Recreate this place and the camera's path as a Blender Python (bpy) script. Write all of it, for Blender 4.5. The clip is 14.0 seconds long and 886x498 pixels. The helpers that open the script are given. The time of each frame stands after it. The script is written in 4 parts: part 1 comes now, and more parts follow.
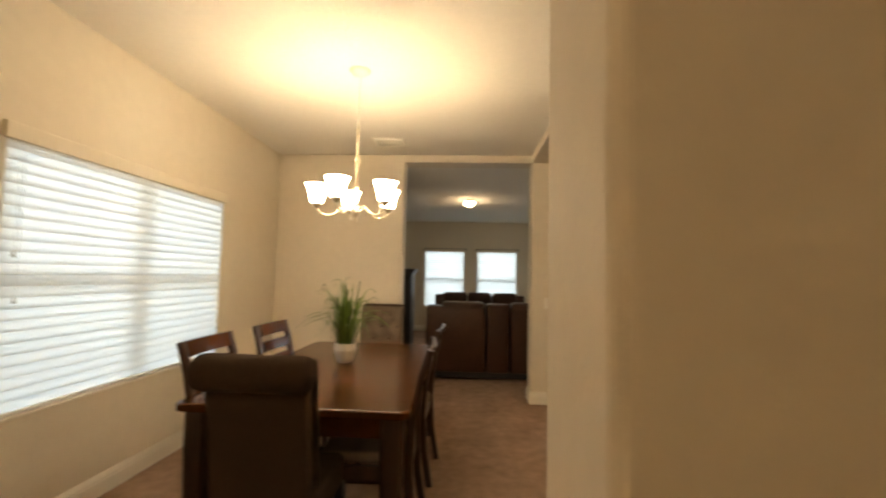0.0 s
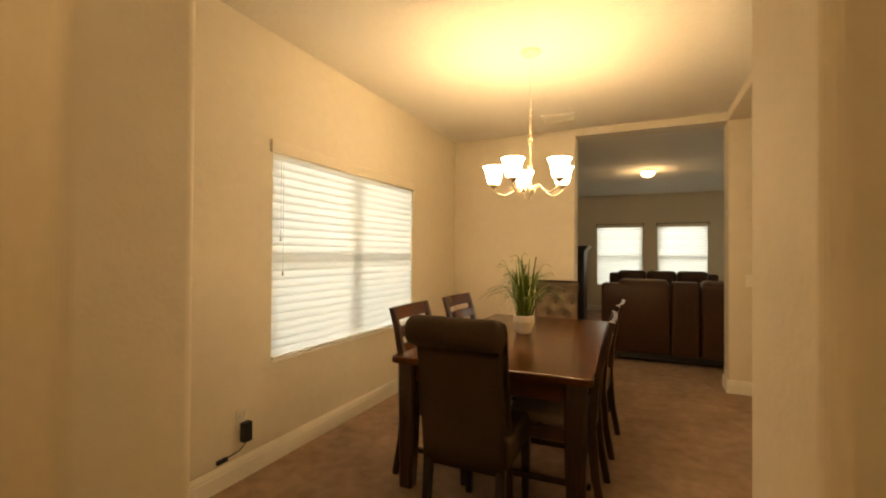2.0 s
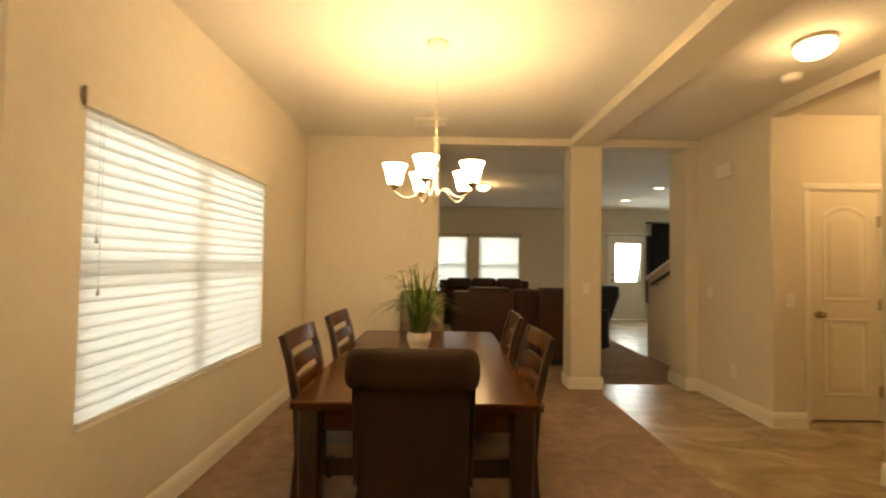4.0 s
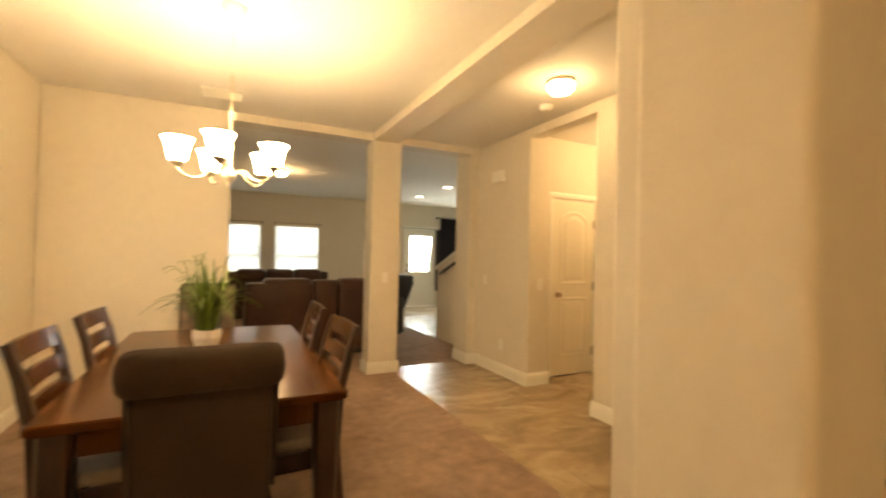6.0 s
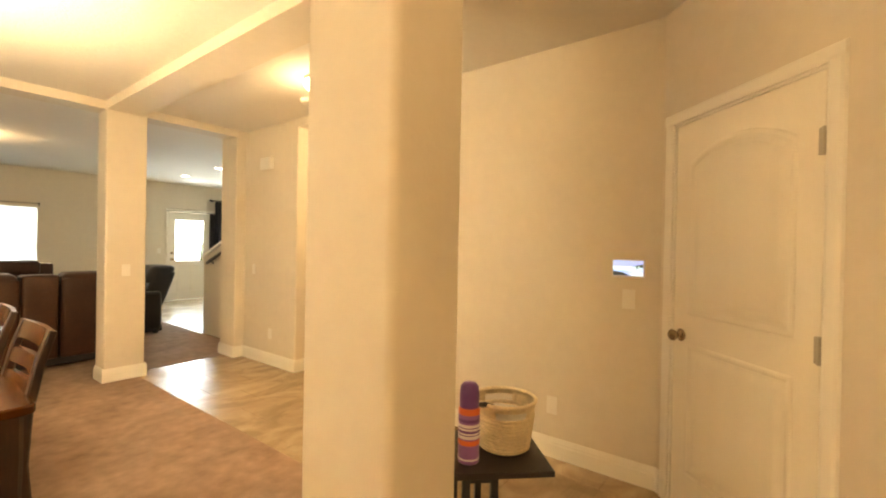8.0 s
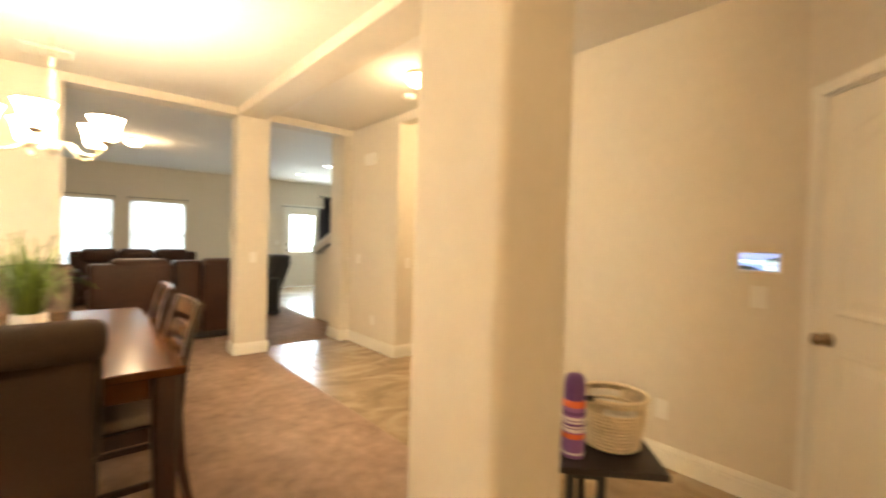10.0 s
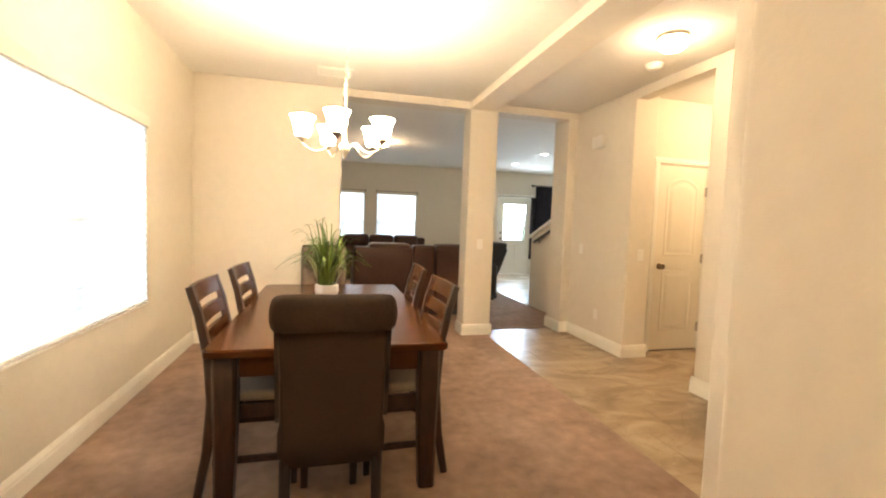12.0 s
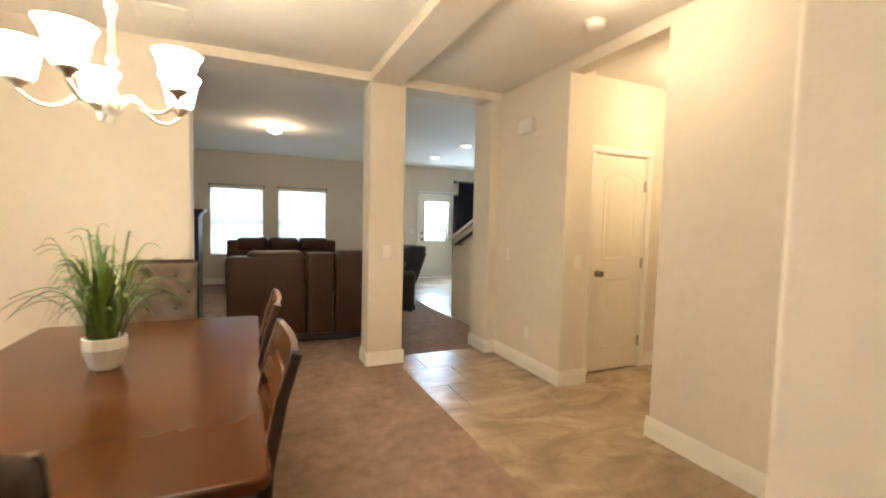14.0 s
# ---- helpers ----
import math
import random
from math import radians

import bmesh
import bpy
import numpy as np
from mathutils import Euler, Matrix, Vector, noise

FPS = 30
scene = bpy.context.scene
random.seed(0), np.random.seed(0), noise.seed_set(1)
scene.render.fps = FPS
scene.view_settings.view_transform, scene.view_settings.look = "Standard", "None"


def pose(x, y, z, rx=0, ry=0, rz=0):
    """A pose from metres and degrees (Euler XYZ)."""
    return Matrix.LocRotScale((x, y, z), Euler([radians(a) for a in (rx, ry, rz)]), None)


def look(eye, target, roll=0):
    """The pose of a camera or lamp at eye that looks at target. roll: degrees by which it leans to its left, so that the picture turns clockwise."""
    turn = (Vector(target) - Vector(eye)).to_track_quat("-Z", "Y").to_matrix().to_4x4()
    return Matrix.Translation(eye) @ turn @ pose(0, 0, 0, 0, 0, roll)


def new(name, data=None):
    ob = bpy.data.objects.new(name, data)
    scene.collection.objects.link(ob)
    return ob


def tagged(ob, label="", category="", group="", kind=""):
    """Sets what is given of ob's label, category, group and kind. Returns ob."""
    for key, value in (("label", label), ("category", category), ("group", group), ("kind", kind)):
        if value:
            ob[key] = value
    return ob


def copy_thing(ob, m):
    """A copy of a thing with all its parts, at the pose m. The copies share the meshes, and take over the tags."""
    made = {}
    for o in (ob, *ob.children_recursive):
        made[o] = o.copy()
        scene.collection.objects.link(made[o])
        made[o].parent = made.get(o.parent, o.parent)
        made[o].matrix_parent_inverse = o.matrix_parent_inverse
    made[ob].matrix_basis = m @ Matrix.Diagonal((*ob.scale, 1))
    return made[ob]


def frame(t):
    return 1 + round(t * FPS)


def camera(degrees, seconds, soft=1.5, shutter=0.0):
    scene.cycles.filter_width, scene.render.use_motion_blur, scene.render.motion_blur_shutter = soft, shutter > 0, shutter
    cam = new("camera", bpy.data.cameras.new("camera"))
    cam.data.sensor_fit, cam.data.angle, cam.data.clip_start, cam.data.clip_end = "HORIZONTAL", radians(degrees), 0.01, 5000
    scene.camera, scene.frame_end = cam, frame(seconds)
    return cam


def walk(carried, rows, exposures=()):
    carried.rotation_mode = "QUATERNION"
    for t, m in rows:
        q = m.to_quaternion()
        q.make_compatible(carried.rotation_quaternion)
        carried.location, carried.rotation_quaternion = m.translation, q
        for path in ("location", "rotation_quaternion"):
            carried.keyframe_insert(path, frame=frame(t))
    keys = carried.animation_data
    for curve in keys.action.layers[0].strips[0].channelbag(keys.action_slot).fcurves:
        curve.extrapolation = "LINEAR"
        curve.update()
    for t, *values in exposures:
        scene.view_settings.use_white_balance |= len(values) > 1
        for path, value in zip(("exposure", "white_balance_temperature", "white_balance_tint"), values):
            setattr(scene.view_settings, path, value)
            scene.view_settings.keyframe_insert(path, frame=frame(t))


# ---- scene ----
cam = camera(91.2, 14.0, soft=2.0, shutter=0.5)
PATH = [
    (0, (0.233, 0.2, 1.345), (0.124, 2.193, 1.471), 1.3),
    (0.5, (0.254, 0.163, 1.322), (-0.248, 2.098, 1.406), -0.2),
    (1, (0.255, 0.081, 1.305), (-0.467, 1.946, 1.297), 0.6),
    (1.5, (0.217, 0.076, 1.303), (-0.594, 1.904, 1.327), 0.5),
    (2, (0.203, 0.051, 1.316), (-0.635, 1.866, 1.338), 0.4),
    (4.5, (-0.558, 0.339, 1.334), (-0.295, 2.321, 1.401), 1.4),
    (5, (-0.572, 0.329, 1.327), (-0.153, 2.284, 1.378), 2.2),
    (5.5, (-0.548, 0.316, 1.33), (-0.004, 2.241, 1.352), 2.6),
    (6, (-0.5, 0.283, 1.327), (0.393, 2.073, 1.364), 1.3),
    (6.5, (-0.449, 0.213, 1.364), (0.795, 1.777, 1.439), 1.7),
    (7, (-0.393, 0.084, 1.376), (1.113, 1.398, 1.45), 1.9),
    (9.5, (-0.388, -0.147, 1.358), (1.219, 1.043, 1.306), 1.1),
    (10, (-0.411, -0.056, 1.337), (0.888, 1.464, 1.293), 1.6),
    (10.5, (-0.477, 0.086, 1.327), (0.443, 1.86, 1.262), 1.4),
    (11, (-0.538, 0.109, 1.33), (0.07, 2.012, 1.261), 1.6),
    (11.5, (-0.575, 0.124, 1.322), (-0.104, 2.065, 1.229), 2.2),
    (12, (-0.563, 0.169, 1.317), (-0.066, 2.102, 1.195), 2.1),
    (12.5, (-0.534, 0.303, 1.322), (0.109, 2.196, 1.266), 1.6),
    (13, (-0.453, 0.455, 1.304), (0.329, 2.294, 1.201), 0.6),
    (13.5, (-0.222, 0.726, 1.351), (0.568, 2.563, 1.285), 1.6),
    (14, (-0.049, 1.056, 1.363), (0.761, 2.88, 1.242), 1.4),
]
walk(cam, [(t, look(eye, target, roll)) for t, eye, target, roll in PATH],
     exposures=[(0, 0.15, 7600, 12), (0.5, -0.05, 7800, 13), (1, -0.15, 8800, 14), (1.5, -0.02, 10700, 15), (2, 0.12, 10900, 15), (4.5, 0.19, 10100, 15), (5.5, 0.48, 10000, 15), (6, 0.86, 9700, 14), (7, 1.3, 9400, 13), (9.5, 1.55, 7600, 11), (10.5, 1.52, 7000, 11), (11.5, 1.44, 6800, 13), (12.5, 1.31, 6500, 12), (14, 1.16, 6200, 11)])

# ---- light ----
world = bpy.data.worlds.new("sky")
scene.world = world
world.use_nodes = True
wn = world.node_tree
sky = wn.nodes.new("ShaderNodeTexSky")
sky.sky_type, sky.sun_disc = "NISHITA", False
sky.sun_elevation, sky.sun_rotation = radians(48), radians(180)
wn.nodes["Background"].inputs[1].default_value = 0.12
wn.links.new(sky.outputs[0], wn.nodes["Background"].inputs[0])


def lamp(name, kind, m, energy, colour, size=0.1, size_y=None, angle=None):
    data = bpy.data.lights.new(name, kind)
    data.energy, data.color = energy, colour
    if kind == "AREA":
        data.shape, data.size, data.size_y = "RECTANGLE", size, size_y or size
    elif kind == "SUN":
        data.angle = radians(angle)
    else:
        data.shadow_soft_size = size
    ob = new(name, data)
    ob.matrix_world = m
    return ob


WARM = (1.0, 0.76, 0.49)
DAY = (0.62, 0.81, 1.0)
CEIL = 2.70
WX0 = -1.915
lamp("sun", "SUN", look((0, -18, 20), (0, 0, 0)), 3.0, (1.0, 0.95, 0.86), angle=0.5)
lamp("window_daylight", "AREA", look((-4.3, 2.98, 1.75), (WX0, 2.98, 1.3)), 74, DAY, 3.2, 1.8)
lamp("living_daylight", "AREA", look((0.34, 13.1, 1.9), (0.34, 10.9, 1.3)), 115, DAY, 3.6, 1.8)
lamp("door_daylight", "AREA", look((4.2, 11.25, 1.4), (4.2, 8, 0.6)), 36, DAY, 0.7, 1.0)
lamp("patio_daylight", "AREA", look((5.5, 11.25, 1.3), (4.9, 8, 0.4)), 50, DAY, 1.0, 1.9)
CHAND = (-0.497, 2.974)
SHADE_ANGLES = (42, 114, 186, 258, 330)
for a in SHADE_ANGLES:
    lamp("bulb", "POINT", pose(CHAND[0] + 0.25 * math.cos(radians(a)), CHAND[1] + 0.25 * math.sin(radians(a)), 1.935), 1.65, WARM, 0.05)
lamp("bulb", "POINT", pose(1.76, 2.85, 2.53), 5.5, WARM, 0.09)
lamp("bulb", "POINT", pose(0.27, 7.85, 2.53), 11, WARM, 0.09)
# Added fill lamp, out of view in the entry, brightens the near column.
lamp("bulb", "POINT", pose(-0.85, -0.55, 2.53), 15, WARM, 0.09)
# Added lamp, hidden by the foyer wall, lights the closet door.
lamp("bulb", "POINT", pose(3.30, 3.40, 2.53), 11, WARM, 0.09)


# ---- materials ----
def mat(name, base, rough=0.6, metal=0.0, vary=0.12, grain=40.0, blotch=2.0, bump=0.0, bump_scale=150.0, spec=0.5, coat=0.0, stretch=None, per_object=0.0, dark=None, detail=4.0):
    """A principled material with variation at two scales, an optional relief and an optional shift per object."""
    m = bpy.data.materials.new(name)
    m.use_nodes = True
    n, l = m.node_tree.nodes, m.node_tree.links
    b = n["Principled BSDF"]
    b.inputs["Metallic"].default_value, b.inputs["Roughness"].default_value = metal, rough
    b.inputs["Specular IOR Level"].default_value = spec
    b.inputs["Coat Weight"].default_value = coat
    b.inputs["Coat Roughness"].default_value = 0.12
    co = n.new("ShaderNodeTexCoord")
    src = co.outputs["Object"]
    if stretch:
        mp = n.new("ShaderNodeMapping")
        mp.inputs["Scale"].default_value = stretch
        l.new(src, mp.inputs[0])
        src = mp.outputs[0]
    if per_object:
        info = n.new("ShaderNodeObjectInfo")
        add = n.new("ShaderNodeVectorMath")
        add.operation = "MULTIPLY_ADD"
        add.inputs[1].default_value = (37, 53, 29)
        comb = n.new("ShaderNodeCombineXYZ")
        for k in range(3):
            l.new(info.outputs["Random"], comb.inputs[k])
        l.new(comb.outputs[0], add.inputs[0])
        l.new(src, add.inputs[2])
        src = add.outputs[0]
    fine, wide = n.new("ShaderNodeTexNoise"), n.new("ShaderNodeTexNoise")
    fine.inputs["Scale"].default_value, wide.inputs["Scale"].default_value = grain, blotch
    fine.inputs["Detail"].default_value, wide.inputs["Detail"].default_value = detail, 4
    wide.inputs["Distortion"].default_value = 0.6
    l.new(src, fine.inputs["Vector"])
    l.new(src, wide.inputs["Vector"])
    mixv = n.new("ShaderNodeMath")
    mixv.operation = "ADD"
    l.new(fine.outputs["Fac"], mixv.inputs[0])
    l.new(wide.outputs["Fac"], mixv.inputs[1])
    ramp = n.new("ShaderNodeValToRGB")
    rng = n.new("ShaderNodeMapRange")
    rng.inputs["From Min"].default_value, rng.inputs["From Max"].default_value = 0.62, 1.38
    l.new(mixv.outputs[0], rng.inputs["Value"])
    ramp.color_ramp.elements[0].position, ramp.color_ramp.elements[1].position = 0.0, 1.0
    low = dark or tuple(c * (1 - vary) for c in base)
    high = tuple(min(1.0, c * (1 + vary)) for c in base)
    ramp.color_ramp.elements[0].color, ramp.color_ramp.elements[1].color = (*low, 1), (*high, 1)
    l.new(rng.outputs[0], ramp.inputs[0])
    out = ramp.outputs[0]
    if per_object:
        hsv = n.new("ShaderNodeHueSaturation")
        mr = n.new("ShaderNodeMapRange")
        mr.inputs["To Min"].default_value, mr.inputs["To Max"].default_value = 1 - per_object, 1 + per_object
        l.new(info.outputs["Random"], mr.inputs["Value"])
        l.new(mr.outputs[0], hsv.inputs["Value"])
        l.new(out, hsv.inputs["Color"])
        out = hsv.outputs[0]
    l.new(out, b.inputs["Base Color"])
    if bump:
        relief = n.new("ShaderNodeTexNoise")
        relief.inputs["Scale"].default_value, relief.inputs["Detail"].default_value = bump_scale, 3
        l.new(src, relief.inputs["Vector"])
        bp = n.new("ShaderNodeBump")
        bp.inputs["Strength"].default_value, bp.inputs["Distance"].default_value = bump, 0.01
        l.new(relief.outputs["Fac"], bp.inputs["Height"])
        l.new(bp.outputs[0], b.inputs["Normal"])
    return m


def glow(name, colour, strength):
    m = bpy.data.materials.new(name)
    m.use_nodes = True
    b = m.node_tree.nodes["Principled BSDF"]
    b.inputs["Base Color"].default_value = (0.85, 0.82, 0.75, 1)
    b.inputs["Roughness"].default_value = 0.3
    b.inputs["Emission Color"].default_value, b.inputs["Emission Strength"].default_value = (*colour, 1), strength
    return m


def translucent(name, colour, share):
    m = bpy.data.materials.new(name)
    m.use_nodes = True
    n, l = m.node_tree.nodes, m.node_tree.links
    b = n["Principled BSDF"]
    b.inputs["Base Color"].default_value, b.inputs["Roughness"].default_value = (*colour, 1), 0.45
    t = n.new("ShaderNodeBsdfTranslucent")
    t.inputs["Color"].default_value = (*colour, 1)
    mx = n.new("ShaderNodeMixShader")
    mx.inputs[0].default_value = share
    l.new(b.outputs[0], mx.inputs[1])
    l.new(t.outputs[0], mx.inputs[2])
    l.new(mx.outputs[0], n["Material Output"].inputs[0])
    return m


def glass(name, rough=0.0):
    m = bpy.data.materials.new(name)
    m.use_nodes = True
    b = m.node_tree.nodes["Principled BSDF"]
    b.inputs["Base Color"].default_value = (0.95, 0.97, 0.96, 1)
    b.inputs["Roughness"].default_value, b.inputs["Transmission Weight"].default_value, b.inputs["IOR"].default_value = rough, 1.0, 1.1
    return m


PAINT = mat("wall_paint", (0.682, 0.611, 0.500), 0.75, vary=0.035, grain=14, blotch=0.8, bump=0.11, bump_scale=52, spec=0.3)
CEILING = mat("ceiling_paint", (0.74, 0.70, 0.63), 0.85, vary=0.03, grain=20, blotch=0.8, bump=0.3, bump_scale=55, spec=0.2)
TRIM = mat("trim_paint", (0.80, 0.76, 0.67), 0.4, vary=0.03, grain=8, blotch=1.2)
DOOR = mat("door_paint", (0.80, 0.74, 0.62), 0.38, vary=0.03, grain=60, blotch=1.5, bump=0.05, bump_scale=120, stretch=(6, 6, 0.6))
CARPET = mat("carpet_pile", (0.40, 0.270, 0.196), 0.95, vary=0.27, grain=12, blotch=3.2, bump=0.9, bump_scale=420, spec=0.1, detail=6)
def stone(name, light_, mid, deep):
    """Veined slate-look porcelain: warped clouds with thin pale and dark veins, shifted from tile to tile."""
    m = mat(name, mid, 0.27, vary=0.1, grain=3.0, blotch=1.0, bump=0.22, bump_scale=8, per_object=0.05, detail=7)
    n, l = m.node_tree.nodes, m.node_tree.links
    warp, cloud, vein = n.new("ShaderNodeTexNoise"), n.new("ShaderNodeTexNoise"), n.new("ShaderNodeTexNoise")
    co = n.new("ShaderNodeTexCoord")
    info = n.new("ShaderNodeObjectInfo")
    add = n.new("ShaderNodeVectorMath")
    add.operation = "MULTIPLY_ADD"
    add.inputs[1].default_value = (0.85, 1.35, 1)
    l.new(co.outputs["Object"], add.inputs[0])
    big = n.new("ShaderNodeVectorMath")
    big.operation = "MULTIPLY"
    big.inputs[1].default_value = (0.85, 1.35, 1)
    l.new(info.outputs["Location"], big.inputs[0])
    l.new(big.outputs[0], add.inputs[2])
    for node, scale, distort in ((warp, 1.6, 1.5), (cloud, 2.4, 1.4), (vein, 1.3, 1.8)):
        node.inputs["Scale"].default_value, node.inputs["Detail"].default_value, node.inputs["Distortion"].default_value = scale, 6, distort
        l.new(add.outputs[0], node.inputs["Vector"])
    ramp = n.new("ShaderNodeValToRGB")
    e = ramp.color_ramp.elements
    e[0].position, e[1].position = 0.34, 0.66
    e[0].color, e[1].color = (*deep, 1), (*light_, 1)
    k = ramp.color_ramp.elements.new(0.5)
    k.color = (*mid, 1)
    l.new(cloud.outputs["Fac"], ramp.inputs[0])
    band = n.new("ShaderNodeValToRGB")
    e = band.color_ramp.elements
    e[0].position, e[1].position = 0.485, 0.52
    e[0].color, e[1].color = (0, 0, 0, 1), (0, 0, 0, 1)
    k = band.color_ramp.elements.new(0.50)
    k.color = (0.16, 0.16, 0.16, 1)
    l.new(vein.outputs["Fac"], band.inputs[0])
    mx = n.new("ShaderNodeMix")
    mx.data_type = "RGBA"
    l.new(band.outputs[0], mx.inputs["Factor"])
    l.new(ramp.outputs[0], mx.inputs["A"])
    mx.inputs["B"].default_value = (*[c * 0.45 for c in deep], 1)
    l.new(mx.outputs["Result"], n["Principled BSDF"].inputs["Base Color"])
    return m


TILE = stone("stone_tile", (0.44, 0.335, 0.215), (0.360, 0.258, 0.156), (0.280, 0.194, 0.114))
GROUT = mat("grout", (0.33, 0.24, 0.148), 0.9, vary=0.15, grain=60)
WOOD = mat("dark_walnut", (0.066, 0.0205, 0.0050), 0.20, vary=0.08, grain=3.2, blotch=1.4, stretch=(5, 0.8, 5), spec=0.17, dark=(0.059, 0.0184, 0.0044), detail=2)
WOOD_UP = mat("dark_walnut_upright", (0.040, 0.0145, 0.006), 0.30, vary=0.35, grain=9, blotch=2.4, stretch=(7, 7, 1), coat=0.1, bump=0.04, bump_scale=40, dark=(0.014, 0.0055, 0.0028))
# Same taupe fabric twice, with shade and light put into the colours.
LINEN_SHADED = mat("shaded_taupe_fabric", (0.056, 0.036, 0.0235), 0.95, vary=0.22, grain=180, blotch=4, bump=0.5, bump_scale=520, spec=0.15)
LINEN_LIT = mat("lit_taupe_fabric", (0.150, 0.112, 0.080), 0.95, vary=0.16, grain=180, blotch=4, bump=0.5, bump_scale=520, spec=0.15)
VALANCE = mat("cream_valance", (0.70, 0.63, 0.51), 0.5, vary=0.03, grain=20)
SEATPAD = mat("beige_seat_fabric", (0.27, 0.21, 0.16), 0.9, vary=0.14, grain=120, blotch=5, bump=0.4, bump_scale=420, spec=0.2)
LEATHER = mat("brown_leather", (0.050, 0.0205, 0.0110), 0.44, vary=0.22, grain=30, blotch=4, bump=0.25, bump_scale=110, spec=0.32)
LEATHER_B = mat("black_leather", (0.014, 0.012, 0.012), 0.33, vary=0.2, grain=30, blotch=4, bump=0.25, bump_scale=110)
ESPRESSO = mat("espresso_wood", (0.022, 0.014, 0.011), 0.4, vary=0.25, grain=12, blotch=3, stretch=(6, 6, 1))
NICKEL = mat("brushed_nickel", (0.60, 0.53, 0.40), 0.36, metal=0.85, vary=0.08, grain=90)
# Nickel of the fitter cups, darkened to paint in the reflection underneath.
FITTER = mat("nickel_dark_reflection", (0.44, 0.36, 0.25), 0.32, metal=1.0, vary=0.12, grain=90)
IRON = mat("black_iron", (0.02, 0.02, 0.02), 0.5, vary=0.2, grain=60)
BRONZE = mat("aged_bronze", (0.33, 0.25, 0.17), 0.24, metal=0.9, vary=0.15, grain=80)
STEEL = mat("satin_steel", (0.42, 0.37, 0.30), 0.4, metal=0.6, vary=0.1, grain=80)
PLASTIC = mat("white_plastic", (0.78, 0.74, 0.66), 0.4, vary=0.02, grain=20)
BLACK = mat("black_plastic", (0.015, 0.015, 0.016), 0.45, vary=0.2, grain=40)
CERAMIC = mat("cream_ceramic", (0.80, 0.75, 0.66), 0.3, vary=0.04, grain=10, coat=0.3)
SOIL = mat("dark_moss", (0.03, 0.035, 0.015), 0.95, vary=0.4, grain=50, bump=0.8, bump_scale=90)
LEAF = mat("grass_leaf", (0.13, 0.19, 0.032), 0.42, vary=0.35, grain=12, blotch=6, per_object=0.45, dark=(0.028, 0.062, 0.010))
RATTAN = mat("pale_rattan", (0.72, 0.59, 0.40), 0.6, vary=0.16, grain=60, blotch=10, bump=0.4, bump_scale=160)
PLUM = mat("plum_curtain", (0.055, 0.044, 0.050), 0.9, vary=0.25, grain=40, blotch=3)
VELVET = mat("dark_curtain", (0.020, 0.016, 0.020), 0.9, vary=0.25, grain=40, blotch=3)
SASH = mat("vinyl_sash", (0.80, 0.79, 0.76), 0.35, vary=0.02, grain=10)
SLAT = translucent("blind_slat", (0.82, 0.81, 0.78), 0.56)
GLASS = glass("window_glass")
SHADE = glow("frosted_lit_glass", (1.0, 0.84, 0.60), 45.0)
DOME = glow("lit_glass_dome", (1.0, 0.82, 0.52), 9.0)
CANLIGHT = glow("recessed_lamp_lens", (1.0, 0.93, 0.82), 8.0)
LAWN = mat("lawn", (0.10, 0.13, 0.05), 0.95, vary=0.3, grain=20, blotch=0.6)
FENCE = mat("fence_boards", (0.36, 0.30, 0.22), 0.85, vary=0.25, grain=8, blotch=1, stretch=(6, 6, 1))


# ---- mesh tools ----
def mesh_of(name, bm, material, smooth=False):
    me = bpy.data.meshes.new(name)
    bmesh.ops.recalc_face_normals(bm, faces=bm.faces)
    bm.to_mesh(me)
    bm.free()
    if material:
        me.materials.append(material)
    if smooth:
        for p in me.polygons:
            p.use_smooth = True
    return me


def part(name, bm, material, parent=None, label="", smooth=False):
    ob = new(name, mesh_of(name, bm, material, smooth))
    if parent:
        ob.parent = parent
    return tagged(ob, label)


def thing(name, label, category, group="", m=None):
    ob = new(name)
    ob.empty_display_size = 0.1
    if m is not None:
        ob.matrix_world = m
    return tagged(ob, label, category, group)


def structure(name, bm, material, label="", smooth=False):
    ob = new(name, mesh_of(name, bm, material, smooth))
    return tagged(ob, label, "", "", "structure")


def box(bm, x0, y0, z0, x1, y1, z1, bevel=0.0, segments=2, m=None):
    r = bmesh.ops.create_cube(bm, size=1.0)
    vs = r["verts"]
    bmesh.ops.scale(bm, vec=(x1 - x0, y1 - y0, z1 - z0), verts=vs)
    bmesh.ops.translate(bm, vec=((x0 + x1) / 2, (y0 + y1) / 2, (z0 + z1) / 2), verts=vs)
    if bevel:
        es = list({e for v in vs for e in v.link_edges})
        res = bmesh.ops.bevel(bm, geom=es, offset=bevel, segments=segments, profile=0.5, affect="EDGES")
        vs = list({v for f in res["faces"] for v in f.verts} | {v for v in vs if v.is_valid})
    if m is not None:
        bmesh.ops.transform(bm, matrix=m, verts=vs)
    return vs


def boxed(x0, y0, z0, x1, y1, z1, bevel=0.0, segments=2, m=None):
    bm = bmesh.new()
    box(bm, x0, y0, z0, x1, y1, z1, bevel, segments, m)
    return bm


